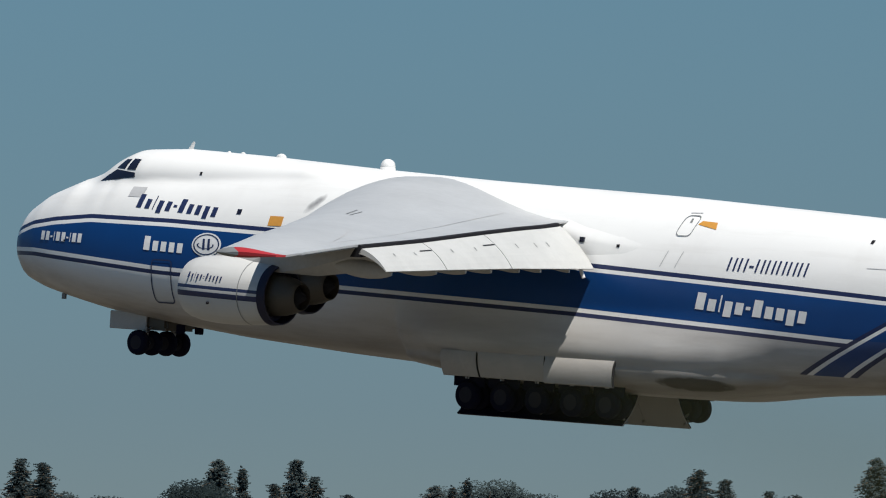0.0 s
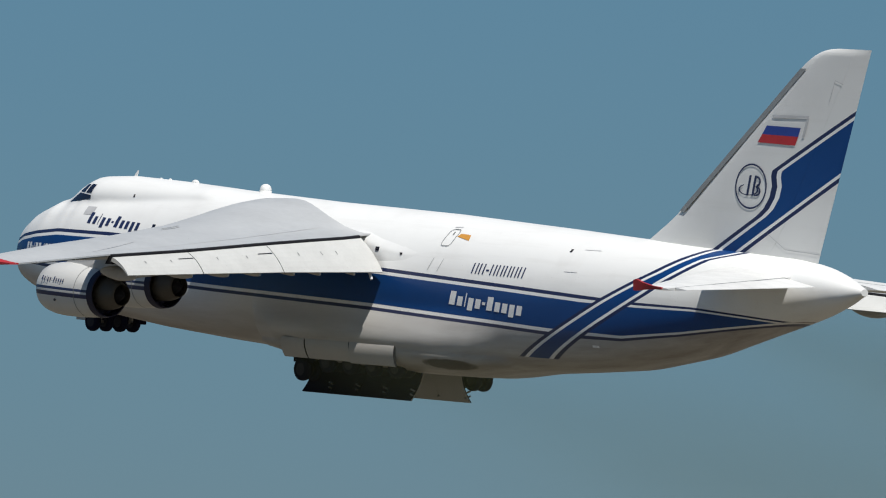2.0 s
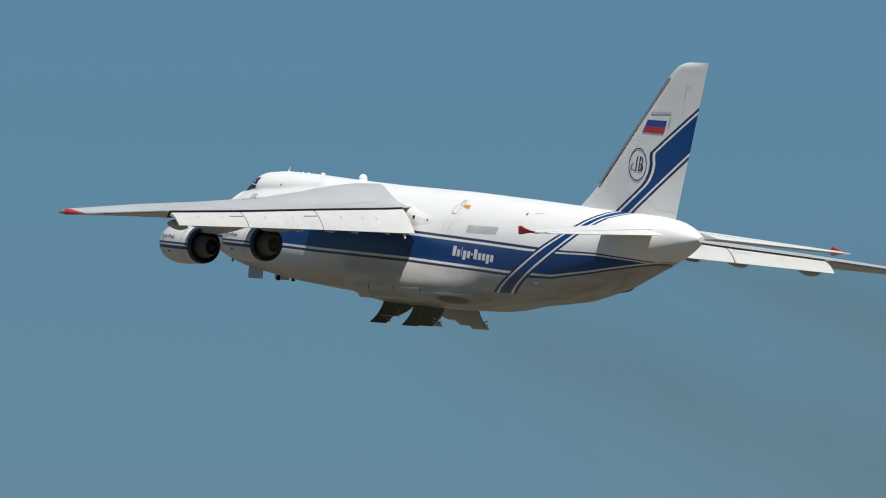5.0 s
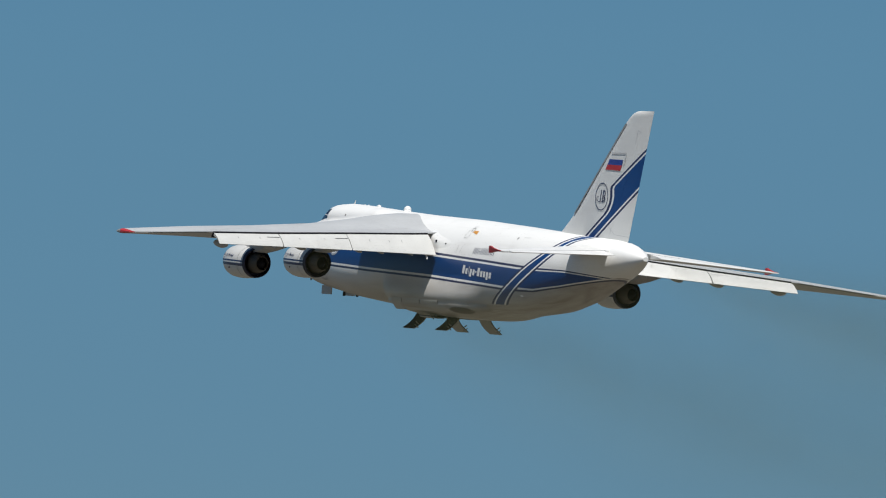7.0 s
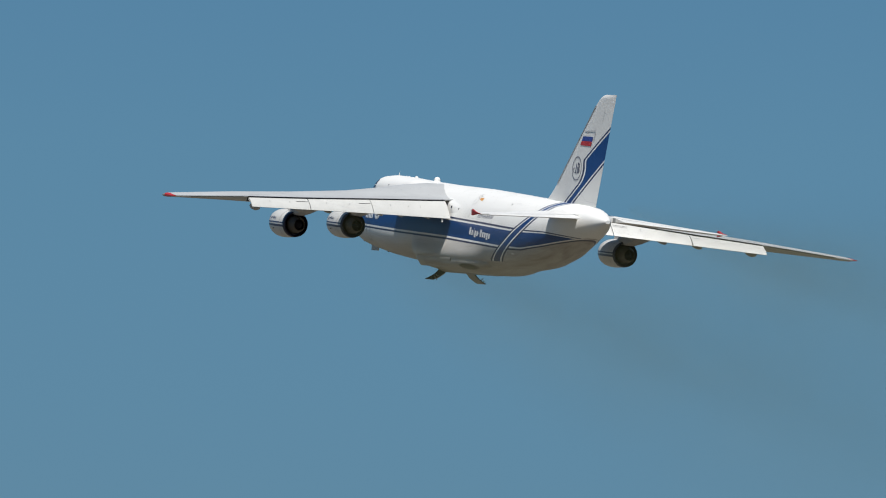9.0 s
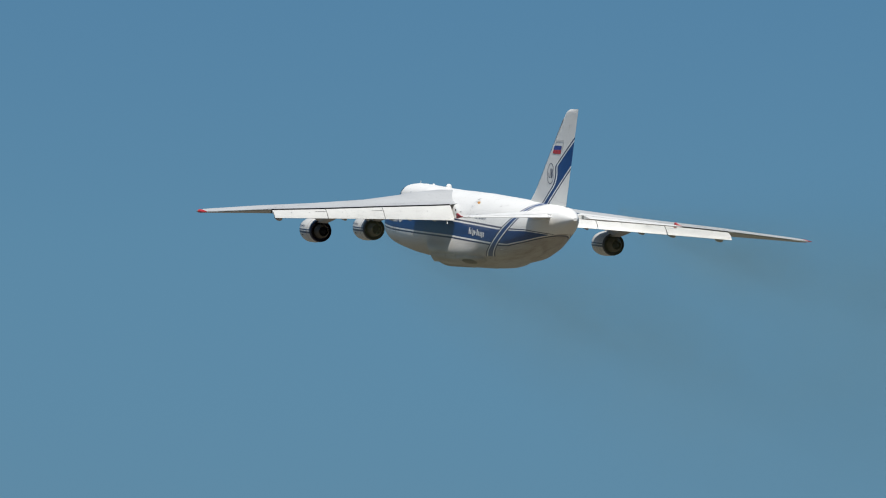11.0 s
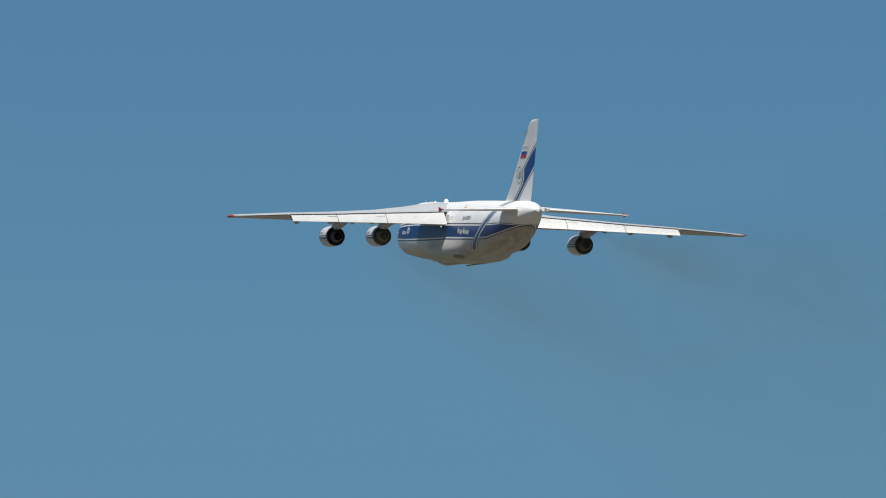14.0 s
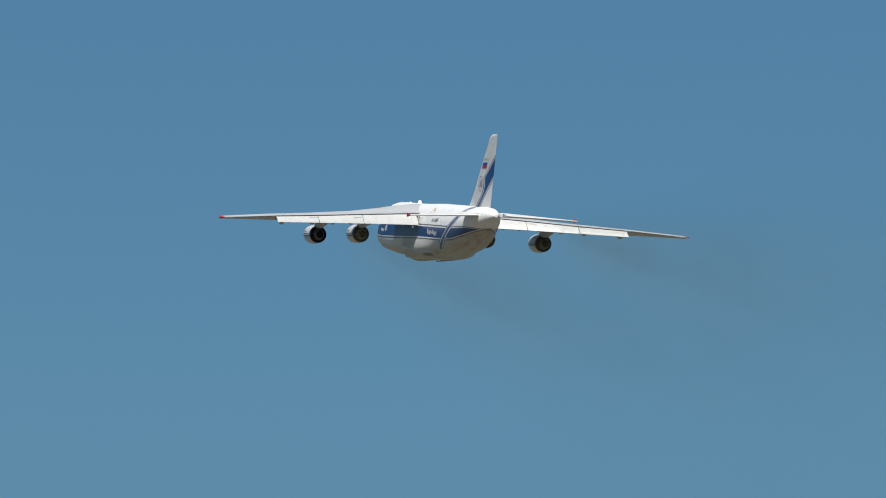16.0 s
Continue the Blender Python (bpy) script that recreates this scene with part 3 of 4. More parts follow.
        for c in (((8.15, 10.95), (8.75, 10.95), (8.78, 11.42), (8.32, 11.44)),):
            part("cockpit_window", hull_quad(bmesh.new(), c, 0.025, side, 4, 4), M_GLASS, fuselage, "dark cockpit window")
    part("windscreen", hull_quad(bmesh.new(), [(7.35, 11.0), (8.0, 10.97), (8.15, 11.42), (7.75, 11.4)], 0.02, 1, 6, 4), M_GLASS, fuselage, "dark front windscreen")
    part("windscreen", hull_quad(bmesh.new(), [(7.35, 11.0), (8.0, 10.97), (8.15, 11.42), (7.75, 11.4)], 0.02, -1, 6, 4), M_GLASS, fuselage, "dark front windscreen")


build_markings()


def build_roof_fittings():
    bm = bmesh.new()
    bmesh.ops.create_uvsphere(bm, u_segments=20, v_segments=12, radius=0.33, matrix=Matrix.Translation((-21.66, 0, 11.74)))
    pipe(bm, (-21.66, 0, 11.4), (-21.66, 0, 11.7), 0.34, 16)
    for f in bm.faces:
        f.smooth = True
    part("antenna_dome", bm, M_WHITE, fuselage, "white round antenna dome")
    bm = loft([[(-10.3, -.03, 11.95), (-10.5, 0, 11.95), (-10.3, .03, 11.95), (-10.15, 0, 11.95)], [(-10.52, -.015, 12.36), (-10.62, 0, 12.36), (-10.52, .015, 12.36), (-10.48, 0, 12.36)]], smooth=False)
    part("blade_antenna", bm, M_WHITE, fuselage, "white blade antenna")
    for u, r in ((13.4, 0.07), (15.6, 0.17), (12.6, 0.06)):
        bm = bmesh.new()
        bmesh.ops.create_uvsphere(bm, u_segments=14, v_segments=8, radius=r, matrix=Matrix.LocRotScale((-u, 0, section(u)[0]), None, (1.6, 1, 1)))
        part("roof_blister", bm, M_WHITE, fuselage)
    for u, z in ((4.3, 5.1),):
        bm = bmesh.new()
        box(bm, -u - 0.1, -u + 0.1, 0.9, 1.0, z - 0.1, z + 0.15)
        part("probe", bm, M_GREY, fuselage, "small grey probe")


build_roof_fittings()

# wing: span station, leading edge u and z, trailing edge u and z, height above and depth below the chord
WING = [(0.0, 20.2, 9.2, 33.8, 9.9, 2.0, 0.4), (2.2, 20.2, 8.95, 33.9, 9.85, 2.10, 0.5), (3.8, 20.9, 8.70, 34.1, 9.69, 2.12, 0.50), (5.2, 21.7, 8.70, 34.6, 9.59, 1.98, 0.52),
        (6.6, 22.5, 8.66, 35.0, 9.50, 1.80, 0.54), (8.0, 23.3, 8.58, 35.4, 9.42, 1.62, 0.56), (12.9, 26.5, 8.36, 37.2, 9.13, 1.18, 0.54), (20.5, 31.6, 8.10, 40.0, 8.64, 0.85, 0.40),
        (28.0, 36.7, 7.90, 42.7, 8.24, 0.60, 0.26), (35.4, 41.75, 7.66, 45.5, 7.72, 0.30, 0.14), (36.2, 42.3, 7.65, 45.9, 7.68, 0.24, 0.15), (36.5, 42.6, 7.65, 45.95, 7.67, 0.20, 0.13), (36.7, 43.2, 7.65, 45.8, 7.66, 0.06, 0.05)]
WY = [w[0] for w in WING]


def wing_at(y):
    return [interp(y, WY, [w[k] for w in WING]) for k in range(1, 7)]


FLEX = {1: 0.0, -1: -0.5}  # metres at the tip


def foil(s):
    """Height of the wing's faces over the chord at the share s, peak 1: a fine nose under drooped slats."""
    return 4.52 * s ** 0.75 * (1 - s) ** 1.7


def wing_ring(y, k=18, side=1, tail=0.06, s0=0.0, s1=1.0):
    u0, z0, u1, z1, up, dn = wing_at(y)
    top, low = [], []
    for i in range(k + 1):
        s = s0 + (s1 - s0) * (i / k) ** 1.7
        u, z = u0 + (u1 - u0) * s, z0 + (z1 - z0) * s
        top.append((-u, side * y, z + up * foil(s) + 0.02 * s))
        low.append((-u, side * y, z - dn * foil(s) - tail * s))
    return top + low[:0:-1]


def on_wing(y, s, side=1, off=0.02):
    u0, z0, u1, z1, up, dn = wing_at(y)
    return Vector((-(u0 + (u1 - u0) * s), side * y, z0 + (z1 - z0) * s + up * foil(s) + 0.02 * s + off))


# flap trailing edge: span station, u, z
FLAP_TIP = [(3.68, 36.22, 7.84), (12.85, 39.0, 7.66), (20.5, 41.6, 7.46), (27.6, 44.1, 7.26)]


def flap_ring(y, side, k=6):
    u1, z1 = wing_at(y)[2:4]
    u1, z1 = u1 + 0.20, z1 - 0.14
    ue, ze = interp(y, [f[0] for f in FLAP_TIP], [f[1] for f in FLAP_TIP]), interp(y, [f[0] for f in FLAP_TIP], [f[2] for f in FLAP_TIP])
    top, low = [], []
    for i in range(k + 1):
        s = i / k
        bow = 0.15 * (1 - (2 * s - 1) ** 2)
        u, z = u1 + (ue - u1) * s + bow * 0.55, z1 + (ze - z1) * s + bow * 0.6
        top.append((-u, side * y, z))
        th = 0.24 * (1 - s) + 0.04
        low.append((-u + th * 0.55, side * y, z - th * 0.75))
    return top + low[::-1]


def build_wing(side):
    ys = [0.0, 1.2, 2.2, 3.0, 3.8, 5, 6.5, 8, 10, 12.9, 16, 20.5, 24, 28.0, 30, 33, 35.2, 36.0, 36.2]
    wing = part("wing", loft([wing_ring(y, side=side) for y in ys]), M_WING, aircraft, "light grey swept wing with drooping flaps")
    bounds = [(3.70, 12.84), (12.92, 20.44), (20.53, 27.55)]
    for a, b in bounds:
        n = 5
        part("flap", loft([flap_ring(a + (b - a) * i / n, side) for i in range(n + 1)], smooth=False), M_FLAP, wing, "lowered off-white flap")
    # a dark strip fills the slot ahead of the flaps in place of its shade
    rings = []
    for y in np.linspace(3.7, 27.55, 12):
        u1, z1 = wing_at(y)[2:4]
        rings.append([(-u1 - dx, side * y, z1 + dz) for dx, dz in ((-0.05, 0.02), (0.14, -0.02), (0.14, -0.5), (-0.4, -0.5))])
    part("flap_slot", loft(rings, smooth=False), M_SEAL, wing, "dark strip standing in for the shaded slot ahead of the flaps")
    # canoes over the flap tracks
    for y in (6.2, 9.4, 11.8, 15.0, 18.0, 21.4, 26.6):
        u1, z1 = wing_at(y)[2:4]
        ue, ze = interp(y, [f[0] for f in FLAP_TIP], [f[1] for f in FLAP_TIP]), interp(y, [f[0] for f in FLAP_TIP], [f[2] for f in FLAP_TIP])
        rings = []
        for i in range(13):
            s = i / 12
            r = math.sin(math.pi * min(1, max(0.02, 0.04 + 0.93 * s))) ** 0.6
            rings.append(ring_x(-(u1 - 1.5 + (ue - 0.15 - u1 + 1.5) * s), side * y, z1 - 0.95 + (ze - 0.10 - z1 + 0.95) * s ** 1.6, 0.25 * r, 0.37 * r, 12))
        part("flap_track_fairing", loft(rings), M_DOOR, wing, "grey canoe fairing under the flaps")
    # outer aileron line, tip cap, small actuator pin
    rings = []
    for y in np.linspace(28.1, 34.5, 8):
        u1, z1 = wing_at(y)[2:4]
        rings.append([(-u1 + dx, side * y, z1 + dz) for dx, dz in ((0.35, -0.03), (-0.25, -0.03), (-0.22, -0.08), (0.35, -0.12))])
    part("aileron", loft(rings, smooth=False), M_GREY, wing, "grey drooped aileron edge")
    part("tip_fairing", loft([wing_ring(y, side=side, s1=0.26) for y in (36.2, 36.5, 36.62, 36.7)]), M_GREY, wing, "dark grey nose of the wingtip")
    rings = [wing_ring(y, side=side, s0=0.26) for y in (36.2, 36.5, 36.62, 36.7)]
    part("wingtip_cap", loft(rings), M_RED, wing, "red wingtip cap")
    bm = bmesh.new()
    pipe(bm, (-36.15, side * 4.6, 7.9), (-36.4, side * 4.6, 7.42), 0.08)
    part("flap_pin", bm, M_WHITE, wing, "short white pin under the flap")
    # slat line and access seams
    for name, lab, mat, wide, y0, s0, y1, s1 in (("slat_gap", "dark gap behind the inner slat", M_SEAL, 0.014, 3.75, 0.10, 6.6, 0.02), ("wing_seam", "grey skin seam", M_GREY, 0.007, 14.0, 0.40, 16.2, 0.40),
                                                  ("wing_seam", "grey skin seam", M_GREY, 0.006, 14.5, 0.44, 16.6, 0.43), ("wing_seam", "grey skin seam", M_LIGHTGREY, 0.008, 22.0, 0.62, 27.8, 0.80),
                                                  ("wing_seam", "grey skin seam", M_LIGHTGREY, 0.008, 27.8, 0.80, 28.0, 0.99), ("wing_seam", "grey skin seam", M_LIGHTGREY, 0.004, 6.5, 0.055, 33.0, 0.11),
                                                  ("wing_seam", "grey skin seam", M_LIGHTGREY, 0.004, 4.5, 0.80, 27.8, 0.84)):
        n = 14
        bm = bmesh.new()
        for i in range(n):
            ya, yb, sa, sb = y0 + (y1 - y0) * i / n, y0 + (y1 - y0) * (i + 1) / n, s0 + (s1 - s0) * i / n, s0 + (s1 - s0) * (i + 1) / n
            bm.faces.new([bm.verts.new(on_wing(*q, side)) for q in ((ya, sa), (yb, sb), (yb, sb + wide), (ya, sa + wide))])
        part(name, bm, mat, wing, lab)
    # each wing bends a little under its load
    for o in (wing, *wing.children):
        for v in o.data.vertices:
            v.co.z += FLEX[side] * (max(0.0, abs(v.co.y) - 4.0) / 32.6) ** 1.2
    for y, f in ((7.0, 0.45), (8.4, 0.5), (10.6, 0.42), (15.6, 0.48), (18.4, 0.45), (22.8, 0.5), (25.2, 0.45)):
        a, b = Vector(flap_ring(y, side, 8)[3]), Vector(flap_ring(y, side, 8)[4])
        a, b = a.lerp(b, f - 0.42), a.lerp(b, f + 0.5)
        o, w = Vector((-0.012, 0, 0.022)), Vector((0, 0.05 * side, 0))
        bm = bmesh.new()
        bm.faces.new([bm.verts.new(v) for v in (a + o, b + o, b + o + w, a + o + w)])
        part("hinge_mark", bm, M_GREY, wing, "small grey hinge mark")
    # seams between flaps continue as short tabs on the flap faces
    for y in (13.0, 20.6):
        p = flap_ring(y, side)
        bm = bmesh.new()
        a, b = Vector(p[2]), Vector(flap_ring(y + 1.4, side)[2])
        d = Vector((-0.05, 0, -0.03))
        up = Vector((-0.012, 0, 0.02))
        bm.faces.new([bm.verts.new(v) for v in (a + up, b + up, b + up + d, a + up + d)])
        part("flap_tab_line", bm, M_SEAL, wing, "dark tab line")
    return wing


wings = [build_wing(1), build_wing(-1)]


def build_root_fillet(side):
    """The shallow fairing that carries the trailing edge's root down on to the flank."""
    rings = []
    for u in np.linspace(33.0, 39.2, 22):
        zt = interp(u, [33.0, 34.0, 35.18, 37.1, 39.2], [9.75, 9.60, 9.28, 9.02, 8.95])
        out = interp(u, [33.0, 34.5, 36.5, 39.2], [0.30, 0.26, 0.12, -0.06])
        hw = half_width(u, zt)
        up = [(hw - 1.0 + 0.2 * k, 0.0) for k in range(5)]
        ring = [(1.2, 9.0)]
        for y, _ in up:
            z = section(u)[0] - 1e-3
            while half_width(u, z) < y and z > zt:
                z -= 0.03
            ring.append((y, z - 0.05 + 0.05 * max(0.0, out) / 0.3))
        ring += [(hw + out, zt)]
        for f in (0.25, 0.5, 0.75, 1.0):
            z = zt + (8.2 - zt) * f
            ring.append((half_width(u, z) + out * (1 - f) - 0.05 * f, z))
        ring.append((1.2, 8.2))
        rings.append([(-u, side * y, z) for y, z in ring])
    return part("wing_root_fillet", loft(rings), M_FUSELAGE, fuselage, "white fillet behind the wing root")


for s in (1, -1):
    build_root_fillet(s)


def build_engine(y, u, z, side):
    """A nacelle whose cowl ends at station u, on its pylon."""
    hub = part("engine", bmesh.new(), M_COWL, aircraft, "turbofan engine in an off-white nacelle with navy stripes")
    hub.location = (-u, side * y, z)
    prof = [(0.0, 1.24), (1.0, 1.34), (2.2, 1.42), (3.3, 1.43), (4.0, 1.38), (4.5, 1.28), (4.7, 1.20), (4.65, 1.10), (4.2, 1.05)]
    part("cowl", loft([ring_x(x, 0, 0, r, r, 40) for x, r in prof], cap=False), M_COWL, hub, "off-white cowl with twin navy stripes")
    part("intake", loft([ring_x(x, 0, 0, r, r, 32) for x, r in ((4.25, 1.06), (3.4, 1.06), (3.4, 0.3), (3.9, 0.05))], cap=True), M_HOT, hub, "dark fan face")
    part("cowl_rim", loft([ring_x(x, 0, 0, r, r, 40) for x, r in ((0.32, 1.31), (-0.05, 1.25), (-0.06, 1.19), (0.6, 1.19))], cap=False), M_RING, hub, "dark rim of the fan duct")
    part("duct", loft([ring_x(x, 0, 0, r, r, 32) for x, r in ((0.55, 1.2), (0.5, 0.8))], cap=False), M_RING, hub, "dark fan duct")
    part("core_nozzle", loft([ring_x(x, 0, 0, r, r, 32) for x, r in ((0.6, 0.92), (-0.2, 0.86), (-0.6, 0.76), (-0.9, 0.64), (-1.08, 0.58), (-1.10, 0.55), (-0.6, 0.54))], cap=False), M_HOT, hub, "heat-stained core nozzle")
    part("exhaust_cone", loft([ring_x(x, 0, 0, r, r, 24) for x, r in ((-0.55, 0.54), (-0.8, 0.40), (-1.1, 0.22), (-1.3, 0.06))]), M_SEAL, hub, "sooty exhaust cone")
    part("cowl_seam", loft([ring_x(x, 0, 0, r, r, 40) for x, r in ((1.30, 1.372), (1.34, 1.374))], cap=False), M_GREY, hub, "grey cowl seam")
    bm = bmesh.new()
    word_shapes(flat_quad(lambda a, b: (-a, side * (math.sqrt(max(0.0, 1.45 ** 2 - b * b)) + 0.02), b)), bm, -4.1, -2.15, 0.42, 0.66, 0.02, "FxigxdFxxgx", 0.1, 0.16)
    part("cowl_lettering", bm, M_NAVY, hub, "small navy lettering bars")
    bm = bmesh.new()
    bmesh.ops.create_uvsphere(bm, u_segments=10, v_segments=6, radius=0.07, matrix=Matrix.Translation((2.9, side * 1.33, -0.58)))
    part("cowl_port", bm, M_SEAL, hub)
    # pylon up to the wing
    wu0, wz0, wu1, wz1, up, dn = wing_at(y)
    zt = wz0 - z
    lead = -(wu0 - u)
    rings = []
    for zz, xa, xb, w in ((0.95, 4.2, -1.9, 0.36), (1.30, 3.9, -4.2, 0.40), (1.75, 3.4, -6.4, 0.40), (zt + 0.15, lead + 0.3, lead - 8.2, 0.34), (zt + 0.5, lead - 1.0, lead - 8.2, 0.30)):
        rings.append([(xa, 0, zz), (xa * 0.7 + xb * 0.3, w, zz), (xb * 0.7 + xa * 0.3, w, zz), (xb, 0, zz), (xb * 0.7 + xa * 0.3, -w, zz), (xa * 0.7 + xb * 0.3, -w, zz)])
    part("pylon", loft(rings, smooth=False), M_DOOR, hub, "grey engine pylon")
    hub.rotation_euler = (0, radians(-1.5), 0)
    return hub


for s, y_in, y_out, dip in ((1, 10.25, 18.15, 0.0), (-1, 9.8, 17.5, 0.15)):
    build_engine(y_out, 31.0, 5.95 - dip, s)
    build_engine(y_in, 26.1, 6.42 - dip, s)


# ---------------------------------------------------------------- tail
FZ = [9.6, 10.5, 11.2, 11.94, 15, 18, 19.8, 20.1, 20.35, 20.55, 20.72, 20.84, 20.92, 20.96]
FIN_LE = [51.8, 53.2, 54.3, 55.3, 58.7, 62.05, 64.05, 64.42, 64.78, 65.12, 65.5, 65.9, 66.35, 66.9]


def fin_edges(z):
    return interp(z, FZ, FIN_LE), 66.25 + (69.32 - 66.25) * (z - 9.9) / (20.96 - 9.9)


def fin_half(z):
    return interp(z, [9.6, 12, 18, 20.7, 20.97], [0.50, 0.44, 0.30, 0.22, 0.05])


def fin_ring(z, s0, s1, k=8):
    a, b = fin_edges(z)
    w = fin_half(z)
    l = []
    for i in range(k + 1):
        s = s0 + (s1 - s0) * i / k
        h = max(0.0, 2.55 * math.sqrt(s) - 2.05 * s - 0.50 * s * s) / 0.93
        l.append((s, w * h + 0.008))
    return [(-(a + (b - a) * s), h, z) for s, h in l] + [(-(a + (b - a) * s), -h, z) for s, h in l[::-1]]


def on_fin(side, off=0.03):
    def place(u, z):
        a, b = fin_edges(z)
        s = min(max((u - a) / (b - a), 0.001), 0.999)
        h = max(0.0, 2.55 * math.sqrt(s) - 2.05 * s - 0.50 * s * s) / 0.93
        return (-u, side * (fin_half(z) * h + 0.008 + off), z)
    return place


def build_fin():
    zs = [9.6, 10.2, 10.8, 11.4, 11.94, 13, 14.5, 16, 17.5, 19, 19.8, 20.1, 20.35, 20.55, 20.72, 20.84, 20.92, 20.96]
    fin = part("fin", loft([fin_ring(z, 0.0, 0.7395) for z in zs]), M_FIN, aircraft, "tall white swept fin with blue diagonal band")
    part("rudder", loft([fin_ring(z, 0.7405, 1.0) for z in zs]), M_FIN, fin, "white and blue rudder")
    bm = bmesh.new()
    for side in (1, -1):
        q = flat_quad(on_fin(side))
        for i in range(10):
            z0, z1 = 12.1 + 7.75 * i / 10, 12.1 + 7.75 * (i + 1) / 10
            q(bm, [(fin_edges(z0)[0] + 0.02, z0), (fin_edges(z0)[0] + 0.62, z0), (fin_edges(z1)[0] + 0.62, z1), (fin_edges(z1)[0] + 0.02, z1)])
    part("leading_edge_boot", bm, M_GREY, fin, "dark grey leading edge strip")
    for side in (1, -1):
        q = flat_quad(on_fin(side))
        def strip(bm, c0, c1, c2, c3, n=6):
            for i in range(n):
                f, g = i / n, (i + 1) / n
                l = lambda a, b, t: (a[0] + (b[0] - a[0]) * t, a[1] + (b[1] - a[1]) * t)
                q(bm, [l(c0, c1, f), l(c0, c1, g), l(c3, c2, g), l(c3, c2, f)])
            return bm
        part("flag_blue_stripe", strip(bmesh.new(), (61.75, 16.36), (64.45, 16.32), (64.62, 16.78), (62.05, 16.82)), M_FLAGBLUE, fin, "blue stripe of a flag")
        part("flag_red_stripe", strip(bmesh.new(), (61.45, 15.93), (64.25, 15.86), (64.45, 16.32), (61.75, 16.36)), M_RED, fin, "red stripe of a flag")
        bm = strip(bmesh.new(), (62.5, 17.22), (65.1, 17.28), (65.2, 17.42), (62.4, 17.38))
        strip(bm, (64.72, 16.3), (64.9, 16.3), (65.2, 17.3), (65.02, 17.3), 3)
        part("flag_shadow_edge", bm, M_LIGHTGREY, fin, "grey border of the flag")
        bm = ring_patch(q, bmesh.new(), 61.17, 13.63, 1.18, 1.18, 0.09, 40)
        ring_patch(q, bm, 61.0, 13.45, 0.75, 0.30, 0.11, 24, 120, 400)
        for u in (60.85, 61.25):
            q(bm, [(u, 13.15), (u + 0.16, 13.15), (u + 0.34, 14.2), (u + 0.18, 14.2)])
        ring_patch(q, bm, 61.6, 13.9, 0.30, 0.27, 0.12, 16, -90, 110)
        ring_patch(q, bm, 61.55, 13.40, 0.36, 0.27, 0.12, 16, -110, 90)
        part("fin_emblem", bm, M_NAVY, fin, "navy ring emblem with plain strokes")
        for lines in (((66.55, 18.2, 66.9, 19.3), (66.9, 19.3, 67.5, 19.1)), ((62.6, 11.2, 63.9, 10.45), (63.9, 10.45, 66.4, 10.3))):
            bm = bmesh.new()
            for (a, b, c, d) in lines:
                for i in range(6):
                    f, g = i / 6, (i + 1) / 6
                    u0, z0, u1, z1 = a + (c - a) * f, b + (d - b) * f, a + (c - a) * g, b + (d - b) * g
                    if abs(c - a) > abs(d - b):
                        q(bm, [(u0, z0), (u1, z1), (u1, z1 + 0.04), (u0, z0 + 0.04)])
                    else:
                        q(bm, [(u0, z0), (u0 + 0.04, z0), (u1 + 0.04, z1), (u1, z1)])
            part("fin_seam", bm, M_LIGHTGREY, fin, "thin grey seam")
    return fin


build_fin()

STAB = [(0.0, 59.0, 9.15, 68.3, 8.75, 0.55, 0.40), (1.6, 60.0, 9.10, 68.4, 8.72, 0.52, 0.38), (12.4, 67.1, 8.34, 69.75, 8.28, 0.13, 0.12), (12.9, 67.8, 8.33, 69.7, 8.27, 0.04, 0.04)]


def stab_ring(y, side, s0=0.0, s1=1.0, k=10):
    a = [interp(y, [q[0] for q in STAB], [q[j] for q in STAB]) for j in range(1, 7)]
    top, low = [], []
    for i in range(k + 1):
        s = s0 + (s1 - s0) * (i / k) ** 1.4
        h = max(0.0, 2.55 * math.sqrt(s) - 2.05 * s - 0.50 * s * s) / 0.93
        x, z = -(a[0] + (a[2] - a[0]) * s), a[1] + (a[3] - a[1]) * s
        top.append((x, side * y, z + a[4] * h + 0.012)), low.append((x, side * y, z - a[5] * h - 0.012))
    return top + low[::-1]


for s in (1, -1):
    stab = part("tailplane", loft([stab_ring(y, s, 0, 0.70) for y in (0, 1.6, 4, 8, 11, 12.4, 12.9)]), M_WHITE, aircraft, "white swept tailplane")
    part("elevator", loft([stab_ring(y, s, 0.708, 1.0, 6) for y in (2.2, 5, 9, 12.2)]), M_WHITE, stab, "white elevator")
    part("elevator_slot", loft([stab_ring(y, s, 0.69, 0.72, 2) for y in (2.0, 5, 9, 12.2)]), M_GREY, stab, "grey hinge line")
    rings = [[(x, s * 12.80, lo), (x, s * 12.98, lo), (x, s * 13.02, hi), (x, s * 12.84, hi)] for x, lo, hi in ((-66.6, 8.12, 8.64), (-66.8, 8.10, 8.70), (-67.3, 8.18, 8.55), (-68.0, 8.24, 8.42), (-68.7, 8.27, 8.36))]
    part("tip_cap", loft(rings), M_RED, stab, "red tip cap")


